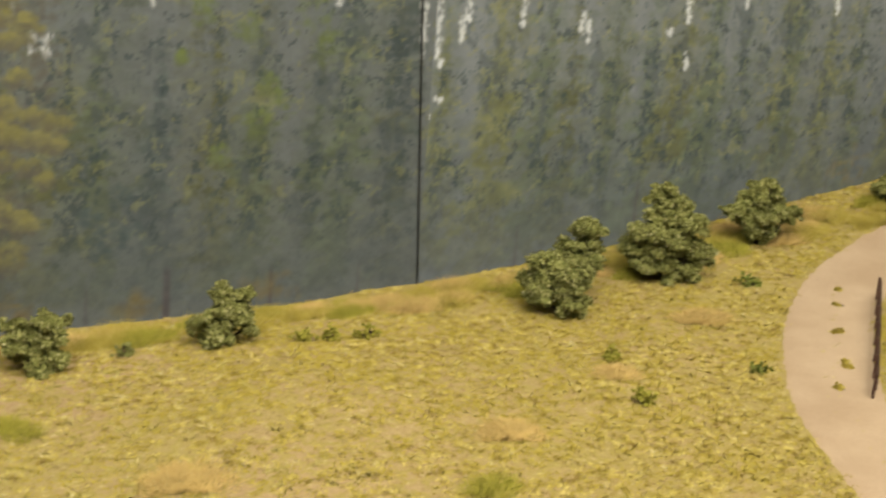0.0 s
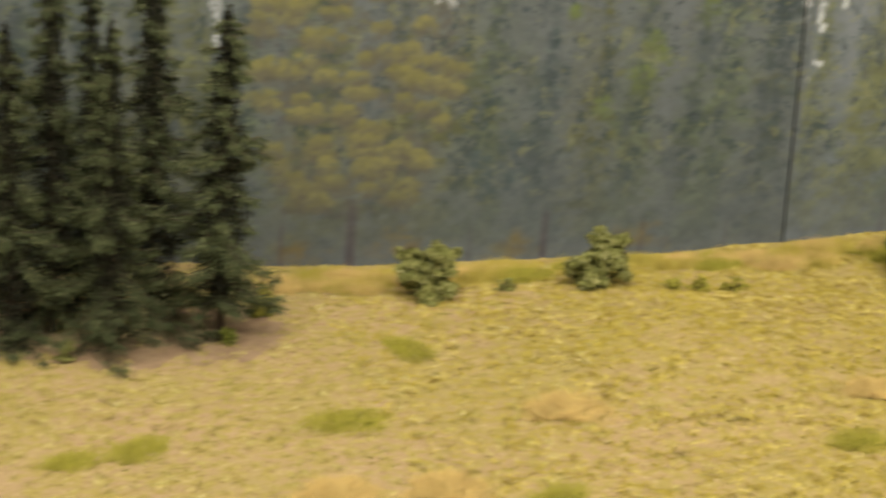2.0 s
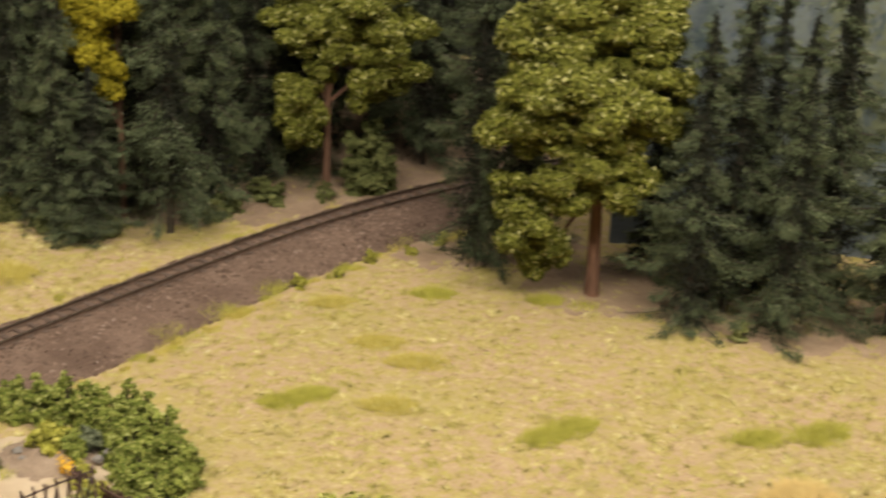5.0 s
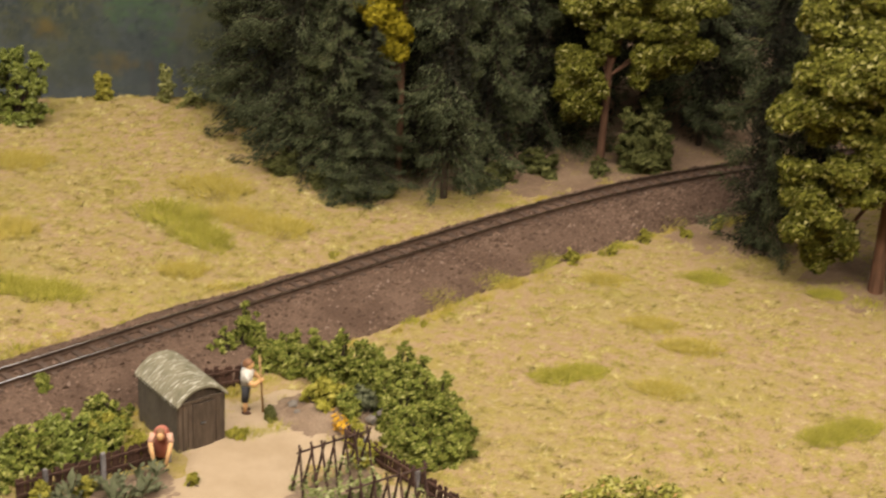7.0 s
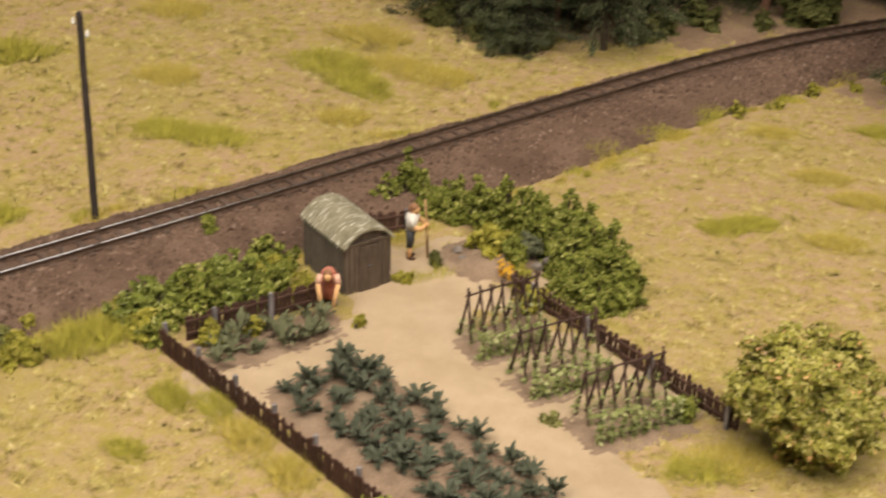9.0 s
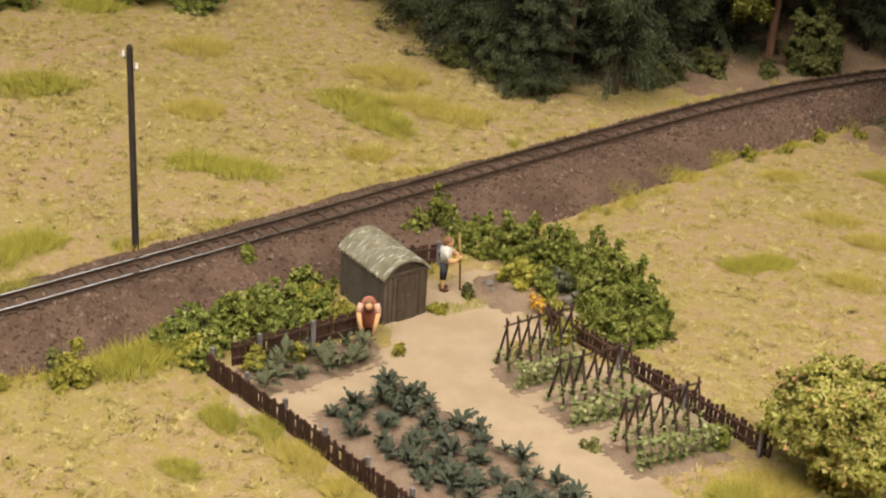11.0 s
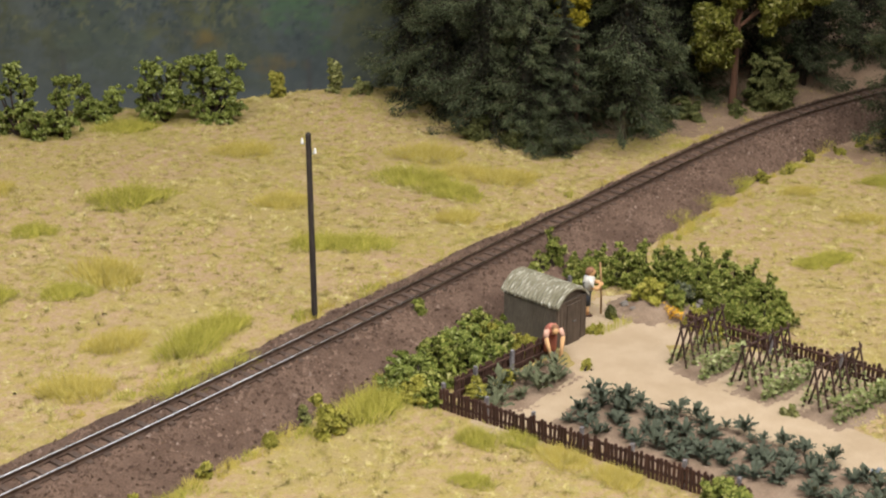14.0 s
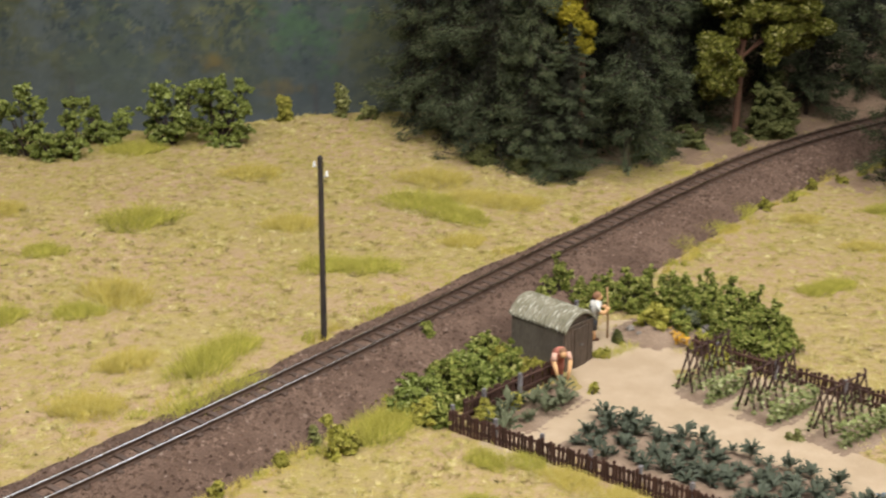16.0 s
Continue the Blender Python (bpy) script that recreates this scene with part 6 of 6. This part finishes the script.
bush("shrub", 256, 0.0190, 0.5380, 0.007, 0.006, "lime", "yellow-green weed among the kale", lobes=4, category="shrub", lift=0.0006)
bush("shrub", 257, 0.0535, 0.5840, 0.006, 0.003, "lime", "small yellow-green weed at the shed's corner", lobes=4, category="shrub", lift=0.0006)
bush("shrub", 258, 0.0985, 0.5790, 0.011, 0.008, "lime", "yellow-green plant beside the bean frame", lobes=5, category="shrub", lift=0.0006)
bush("shrub", 259, 0.0610, 0.5975, 0.0042, 0.0045, "shade_leaf", "small dark plant beside the figurine", lobes=3, category="shrub", lift=0.0006)
bush("flower_bush", 261, 0.0905, 0.6100, 0.010, 0.007, "kale", "grey-green plant on the soil mound", lobes=5, category="flower", lift=0.0030)
bush("shrub", 246, 0.048, 0.552, 0.006, 0.004, "lime", "yellow-green weed beside the kale bed", lobes=2, category="shrub")
bush("flower_bush", 247, 0.0775, 0.6075, 0.015, 0.009, "lime", "yellow-green flowering plant on the soil mound", lobes=6, category="flower", lift=0.0038)
bush("flower_bush", 249, 0.087, 0.604, 0.011, 0.008, "green", "leafy green plant on the soil mound", lobes=5, category="flower", lift=0.0034)
bush("flower_bush", 248, 0.092, 0.588, 0.010, 0.007, "lime", "yellow-green plant beside the bean frame", lobes=5, category="flower", lift=0.0008)
for i, (x, y) in enumerate(((0.085, 0.595), (0.0875, 0.592), (0.083, 0.599), (0.0865, 0.597))):
    z = lz(x, y) + 0.0035
    g = np.random.default_rng(250 + i)
    p = np.array([x, y, z]) + g.normal(0, 0.0009, (26, 3))
    tagged(part("flower", Geo().leaves(p, np.tile([0, 0, 1.0], (26, 1)), 0.0007, 0.0006, g), "gold_flower"), "golden-yellow flower on the soil mound", "flower", "golden flowers")
for i, (x, y, mt) in enumerate(((0.139, 0.462, "red_flower"), (0.135, 0.468, "blue_flower"), (0.141, 0.467, "blue_flower"), (0.146, 0.463, "red_flower"))):
    g = np.random.default_rng(260 + i)
    ob = thing("flower", pose(x, y, lz(x, y) + 0.001), "flowering garden plant with " + ("red" if mt[0] == "r" else "bluish") + " blooms", "flower", "bedding flowers")
    p = g.normal(0, 1, (60, 3)) * (0.0014, 0.0014, 0.0010) + (0, 0, 0.0025)
    part("foliage", Geo().leaves(p, np.tile([0, 0, 1.0], (60, 1)), 0.0008, 0.0005, g), "kale", ob)
    p = g.normal(0, 1, (9, 3)) * (0.0011, 0.0011, 0.0008) + (0, 0, 0.0042)
    part("bloom", Geo().leaves(p, np.tile([0, 0, 1.0], (9, 1)), 0.0007, 0.0006, g), mt, ob)
for i, (x, y, r) in enumerate(((0.067, 0.605, 0.002), (0.070, 0.600, 0.0014), (0.095, 0.602, 0.002), (0.098, 0.606, 0.0024), (0.074, 0.612, 0.0018))):
    g = Geo().ball((0, 0, 0), (r, r * 0.8, r * 0.6), 7, 5)
    g.v[0] += np.random.default_rng(270 + i).normal(0, r * 0.13, g.v[0].shape)
    ob = part("rock", g, "rock")
    ob.matrix_world = pose(x, y, lz(x, y) + 0.0032)
    tagged(ob, "grey-brown stone on the soil mound", "stone", "mound stones")
# low plants of the hillside
for i, (x, y, w_, h, mt) in enumerate(((0.605, 0.754, 0.014, 0.006, "lime"), (0.615, 0.750, 0.010, 0.007, "lime"), (0.632, 0.748, 0.011, 0.006, "lime"), (0.528, 0.769, 0.010, 0.006, "olive"), (0.725, 0.694, 0.011, 0.007, "lime"),
                                       (0.711, 0.650, 0.012, 0.007, "lime"), (0.780, 0.658, 0.008, 0.004, "field"), (0.847, 0.752, 0.014, 0.005, "field"), (0.413, 0.755, 0.012, 0.014, "lime"), (0.331, 0.722, 0.010, 0.008, "olive"), (0.395, 0.730, 0.009, 0.007, "green"))):
    bush("weed", 500 + i, x, y, w_, h, mt, "small leafy weed growing in the pasture", "pasture weeds", 2, "weed", per=1.8e6)
# weeds between the road's wheel tracks
g = np.random.default_rng(515)
for i, k in enumerate((106, 122, 129, 150, 171, 186, 228)):
    x, y = ROAD[k] + g.normal(0, 0.0036, 2)
    bush("weed", 700 + i, x, y, g.uniform(0.003, 0.007), g.uniform(0.0006, 0.0012), "turf_hill", "flat yellowish weed on the gravel road", "road weeds", 2, "weed", per=0.8e6, lift=0.0002)
# weeds along the foot of the embankment
g = np.random.default_rng(520)
for i, d in enumerate(np.concatenate([np.linspace(0.44, 0.58, 6), np.linspace(0.86, 1.12, 13)])):
    x, y = np.interp(d, seg, LINE[:, 0]), np.interp(d, seg, LINE[:, 1])
    k = int(np.searchsorted(seg, d))
    o = g.uniform(0.029, 0.037) if x > 0.03 else g.uniform(0.022, 0.030)
    bush("weed", 530 + i, x + NEAR[k, 0] * o, y + NEAR[k, 1] * o, g.uniform(0.006, 0.009), g.uniform(0.003, 0.007), "lime", "yellow-green weed at the foot of the embankment", "embankment weeds", 3, "weed", per=1.3e6, thin=0.6)
# round fruit tree before the garden
g = np.random.default_rng(280)
FX, FY = 0.1865, 0.522
clumps = []
for _ in range(84):
    d = g.normal(0, 1, 3)
    d *= g.uniform(0.55, 1.0) / np.linalg.norm(d)
    clumps.append((d[0] * 0.0195, d[1] * 0.0170, 0.0185 + d[2] * 0.0150, g.uniform(0.0038, 0.0058), g.uniform(0.0034, 0.0050)))
ob = thing("fruit_tree", pose(FX, FY, lz(FX, FY)), "round yellow-green fruit tree with reddish specks", "tree")
part("trunk", Geo().tube([(0, 0, -0.002), (0, 0, 0.010), (0, 0, 0.02)], [0.0016, 0.0012, 0.0006], 7), "bark", ob)
part("limbs", limb_geo(g, (0, 0, 0.006), clumps, 0.0006), "bark", ob)
part("crown", clump_cloud(g, clumps, 2.6e6, 0.00085, 0.00062, (0, 0, 0.012), 7, 1.25, 0.75), "apple", ob)

# wooden rail fence beside the road
A, B = np.array((0.8065, 0.6160)), np.array((0.8920, 0.7080))
L = np.linalg.norm(B - A)
ob = thing("rail_fence", pose(A[0], A[1], lz(*A), 0, 0, math.degrees(math.atan2(*(B - A)[::-1]))), "reddish brown wooden rail fence along the road", "fence")
dzz = (lz(*B) - lz(*A)) / L
for k in range(7):
    x = L * k / 6
    part("fence_post", Geo().box((x - 0.0006, -0.0006, dzz * x - 0.003), (x + 0.0006, 0.0006, dzz * x + 0.012)), "rail_wood", ob)
for h in (0.0045, 0.0075, 0.0105):
    part("fence_rail", Geo().tube([(0, -0.0008, h), (L * 0.5, -0.0008, h + dzz * L * 0.5), (L, -0.0008, h + dzz * L)], 0.0006, 4), "rail_wood", ob)


# ---- grass tufts ----
def tuft_mesh(seed, lx, ly, high, count, wide, turn):
    g = np.random.default_rng(seed)
    a, r = g.uniform(0, 6.283, count), np.sqrt(g.uniform(0, 1, count))
    r = r * (1 + 0.25 * np.sin(a * 3 + seed) + 0.12 * np.sin(a * 7))
    base = np.column_stack([np.cos(a) * r * lx, np.sin(a) * r * ly, np.full(count, -0.0008)])
    lean = g.normal(0, 0.44, (count, 2)) + base[:, :2] / np.array([lx, ly]) * 0.30
    hh = high * g.uniform(0.55, 1.15, count) * np.clip(1.05 - 0.5 * r ** 2, 0.3, 1)
    tip = base + np.column_stack([lean[:, 0] * hh, lean[:, 1] * hh, hh])
    t = math.radians(turn)
    return Geo().blades(base, tip, wide, g, (-math.sin(t), -math.cos(t), 0.4))


TUFTS = {}


def tuft(mat, x, y, lx, rz, label, high=0.0045, aspect=0.55, lift=0.0):
    """A tuft of grass; the blades of each heading are cut so that they face the front of the layout."""
    small, turn = lx < 0.0075, round(rz / 30) * 30
    key = (mat, aspect, small, turn)
    me = TUFTS.get(key)
    if me is None:
        me = tuft_mesh(len(TUFTS) + 300, 0.01, 0.01 * aspect, 0.0048, 150 if small else (3600 if mat == "straw" else 2000), 0.00062 if small else 0.00021, turn).mesh("grass_tuft")
        me.materials.append(M[mat])
        TUFTS[key] = me
    ob = new("grass_tuft", me)
    k = lx / 0.01
    ob.matrix_world = pose(x, y, lz(x, y) + lift, 0, 0, rz) @ Matrix.Diagonal((k, k, high / 0.0041, 1))
    return tagged(ob, label, "grass tuft", "grass tufts")


G_, Y_, O_ = "green tuft of tall model grass", "straw-coloured tuft of dry grass", "olive-yellow tuft of dry grass"
for x, y, lx, rz in ((0.467, 0.712, 0.013, -62), (0.427, 0.655, 0.017, 2), (0.350, 0.648, 0.013, 30), (0.326, 0.644, 0.010, 10), (0.248, 0.637, 0.010, 25), (0.258, 0.645, 0.011, 25), (0.205, 0.755, 0.010, 0),
                     (0.153, 0.654, 0.010, 20), (0.162, 0.660, 0.009, 10), (0.614, 0.606, 0.013, 10), (0.73, 0.794, 0.016, 12), (0.185, 0.812, 0.010, 15), (0.17, 0.797, 0.007, 20), (0.253, 0.752, 0.008, 0), (0.268, 0.748, 0.007, 0), (0.487, 0.588, 0.014, 30)):
    tuft("grass", x, y, lx, rz, G_)
for x, y, lx, rz in ((0.514, 0.648, 0.017, -15), (0.641, 0.640, 0.013, -15), (0.798, 0.721, 0.015, -25), (0.717, 0.678, 0.011, -5), (0.628, 0.792, 0.013, 5), (0.665, 0.790, 0.014, 8), (0.531, 0.792, 0.012, 0), (0.885, 0.816, 0.012, 15), (0.943, 0.816, 0.016, 15),
                     (0.413, 0.604, 0.016, 0), (0.45, 0.600, 0.016, 10), (0.335, 0.605, 0.014, 0), (0.372, 0.60, 0.013, 0), (0.432, 0.79, 0.012, 0), (0.47, 0.79, 0.012, 0)):
    tuft("straw", x, y, lx, rz, Y_, 0.0042, 0.7)
for x, y, lx, rz in ((0.184, 0.706, 0.011, 0), (0.163, 0.742, 0.010, 10), (0.20, 0.69, 0.012, 0), (0.19, 0.655, 0.011, 0)):
    tuft("olive_grass", x, y, lx, rz, O_, 0.0036)


# tufts of the far pasture and round the garden
for mt, x, y, lx, rz, hh in (("grass", -0.097, 0.556, 0.014, 60, 0.006), ("grass", -0.088, 0.572, 0.011, 40, 0.006), ("grass", -0.148, 0.700, 0.018, 22, 0.005), ("grass", -0.180, 0.660, 0.009, 10, 0.004),
                             ("grass", -0.020, 0.740, 0.020, -22, 0.005), ("grass", -0.002, 0.722, 0.014, -25, 0.005), ("grass", -0.058, 0.655, 0.012, 0, 0.005), ("grass", -0.040, 0.656, 0.012, 5, 0.005), ("grass", -0.170, 0.808, 0.014, 25, 0.005),
                             ("grass", -0.153, 0.603, 0.010, 10, 0.0045), ("grass", -0.182, 0.596, 0.010, 40, 0.005), ("grass", -0.030, 0.518, 0.013, 45, 0.006), ("grass", -0.022, 0.530, 0.012, 45, 0.006), ("grass", -0.095, 0.518, 0.012, 48, 0.0045), ("grass", -0.080, 0.535, 0.012, 48, 0.004),
                             ("olive_grass", -0.140, 0.620, 0.016, -35, 0.006), ("olive_grass", -0.132, 0.520, 0.013, 0, 0.005), ("olive_grass", -0.125, 0.558, 0.011, 30, 0.005), ("olive_grass", -0.078, 0.705, 0.012, 5, 0.005), ("olive_grass", -0.014, 0.776, 0.018, -10, 0.004),
                             ("olive_grass", 0.024, 0.743, 0.015, 8, 0.004), ("olive_grass", 0.004, 0.750, 0.012, 0, 0.004), ("olive_grass", -0.105, 0.778, 0.016, 10, 0.004), ("olive_grass", -0.210, 0.700, 0.012, 0, 0.004), ("olive_grass", 0.000, 0.690, 0.010, 20, 0.004),
                             ("grass", 0.022, 0.489, 0.008, -35, 0.006), ("olive_grass", 0.036, 0.476, 0.010, -35, 0.006), ("grass", 0.006, 0.462, 0.007, -20, 0.005), ("grass", 0.008, 0.497, 0.007, -35, 0.005), ("olive_grass", 0.052, 0.464, 0.009, -35, 0.006),
                             ("grass", 0.064, 0.592, 0.006, 30, 0.003), ("grass", 0.058, 0.586, 0.005, 30, 0.003), ("olive_grass", 0.170, 0.512, 0.013, 10, 0.003), ("grass", 0.160, 0.505, 0.010, 10, 0.003), ("grass", 0.115, 0.727, 0.010, 40, 0.004), ("grass", 0.098, 0.705, 0.009, 45, 0.004), ("grass", 0.134, 0.752, 0.010, 40, 0.004)):
    by_fence = x > 0.005 and y < 0.495
    tuft(mt, x, y + 0.008 * by_fence, lx * 1.1, rz, G_ if mt == "grass" else O_, hh * (0.65 if by_fence else 1.3), 0.6)

# low scatter of turf over the pasture: denser in patches
def scatter(n, x0, x1, y0, y1, g):
    x, y = g.uniform(x0, x1, n), g.uniform(y0, y1, n)
    p = 0.5 + 0.5 * (np.sin(x * 83 + 2.3 * np.sin(y * 61)) * np.sin(y * 97 + 1.9 * np.sin(x * 71))) + 0.3 * np.sin(x * 311 + 3 * np.sin(y * 240)) * np.sin(y * 350 + x * 90)
    keep = g.uniform(0, 1, n) < np.clip((p + 0.10) * (1.20 + 0.8 * smoothstep(0.45, 0.70, x) - 0.30 * smoothstep(0.10, 0.20, x) * smoothstep(0.52, 0.40, x) + 0.6 * smoothstep(0.06, -0.04, x) * smoothstep(0.56, 0.66, y)), 0.08, 1)
    d = from_track(x, y)
    keep &= (d < -0.0175) | (d > 0.036)
    keep &= poly_distance(x, y, OUTER) < 0.001
    keep &= line_distance(x, y, ROAD[::4]) > 0.022
    return x[keep], y[keep]


def strew(x, y, size, rep, spread, low, high, g):
    """Blades of small ragged tufts at the places x, y: their feet and their tips."""
    n = len(x)
    turn, long = g.uniform(0, math.pi, n), spread[0] + (spread[1] - spread[0]) * size
    a, r = g.uniform(0, 6.283, (n, rep)), np.sqrt(g.uniform(0, 1, (n, rep)))
    r = r * (1 + 0.35 * np.sin(a * 2 + turn[:, None] * 5) + 0.25 * np.sin(a * 5 + turn[:, None] * 9))
    along, across = np.cos(a) * r * long[:, None] * 1.3, np.sin(a) * r * long[:, None] * 0.7
    bx = (x[:, None] + along * np.cos(turn)[:, None] - across * np.sin(turn)[:, None]).ravel()
    by = (y[:, None] + along * np.sin(turn)[:, None] + across * np.cos(turn)[:, None]).ravel()
    bz = land(bx, by) - 0.0002 + 0.0009 * (line_distance(bx, by, ROAD[::4]) < 0.02)
    hh = np.repeat(low + (high - low) * size, rep) * g.uniform(0.5, 1.25, n * rep) * np.clip(1.15 - 0.5 * r.ravel() ** 2, 0.35, 1.2)
    base = np.column_stack([bx, by, bz])
    return base, base + np.column_stack([g.normal(0, 0.7, n * rep) * hh, g.normal(0, 0.7, n * rep) * hh, hh])


g = np.random.default_rng(400)
x, y = scatter(30000, -0.29, 1.12, 0.44, 0.90, g)
k = ROAD[45:190:6] + g.normal(0, 0.0024, (25, 2))          # and sparse between the road's wheel tracks
x, y = np.concatenate([x, k[:, 0]]), np.concatenate([y, k[:, 1]])
base, tip = strew(x, y, g.uniform(0, 1, len(x)) ** 1.5, 8, (0.0004, 0.0012), 0.0004, 0.0008, g)
tagged(part("turf", Geo().blades(base, tip, 0.00075, g), "crumb"), "pale straw crumbs strewn over the pasture", "turf", kind="stuff")
x, y = scatter(34000, -0.29, 1.12, 0.44, 0.90, g)
k, m = scatter(24000, 0.44, 1.12, 0.44, 0.86, g)                  # the hill is thickly covered
dense = strew(k, m, g.uniform(0, 1, len(k)) ** 1.5, 22, (0.0010, 0.0036), 0.0007, 0.0017, g)
tagged(part("turf", Geo().blades(*dense, 0.00055, g), "turf_hill"), "matted yellow-green turf over the hill", "turf", kind="stuff")
flakes = strew(x[::3], y[::3], g.uniform(0, 1, len(x[::3])), 7, (0.0006, 0.0015), 0.0010, 0.0022, g)
tagged(part("turf", Geo().blades(*flakes, 0.00115, g), "crumb"), "flaky straw-coloured tufts on the pasture", "turf", kind="stuff")
n, rep = len(x), 32
base, tip = strew(x, y, g.uniform(0, 1, n) ** 1.6, rep, (0.0010, 0.0042), 0.0008, 0.0019, g)
hill = np.repeat(g.uniform(0, 1, n) < smoothstep(0.40, 0.60, x), rep)
for mask, mt, lab in ((~hill, "turf", "low straw and olive turf scattered over the pasture"), (hill, "turf_hill", "low yellow-green turf scattered over the hill")):
    tagged(part("turf", Geo().blades(base[mask], tip[mask], 0.00052, g), mt), lab, "turf", kind="stuff")
# rough grass along the foot of the printed boards and over the hill
g = np.random.default_rng(410)
for i in range(100):
    x = g.uniform(0.42, 1.02)
    y = 0.800 - 0.022 * g.uniform(0, 1) + 0.06 * max(0.0, x - 0.72)
    tuft("straw" if g.uniform() < 0.35 else ("grass" if g.uniform() < 0.45 else "olive_grass"), x, y, g.uniform(0.009, 0.016), g.uniform(-15, 25), "rough dry grass at the foot of the printed board", g.uniform(0.004, 0.0065))
# ragged grass along both feet of the embankment
g = np.random.default_rng(430)
for i in range(210):
    d = g.uniform(0.22, 1.12)
    x, y = np.interp(d, seg, LINE[:, 0]), np.interp(d, seg, LINE[:, 1])
    k = int(np.searchsorted(seg, d))
    toe = 0.0088 + 0.0252 * (0.80 + 0.28 * smoothstep(-0.10, 0.03, x) - 0.25 * smoothstep(0.05, 0.15, x))
    near_side = g.uniform() < 0.80
    o = toe + g.uniform(-0.003, 0.004) if near_side else -g.uniform(0.0170, 0.0260)
    px, py = x + NEAR[k, 0] * o, y + NEAR[k, 1] * o
    if poly_distance(np.array([px]), np.array([py]), OUTER)[0] > -0.004:
        continue
    tuft("grass" if g.uniform() < 0.45 else "olive_grass", px, py, g.uniform(0.0025, 0.007), math.degrees(math.atan2(TAN[k, 1], TAN[k, 0])) + g.normal(0, 20), "thin grass at the foot of the embankment", g.uniform(0.0018, 0.0040))
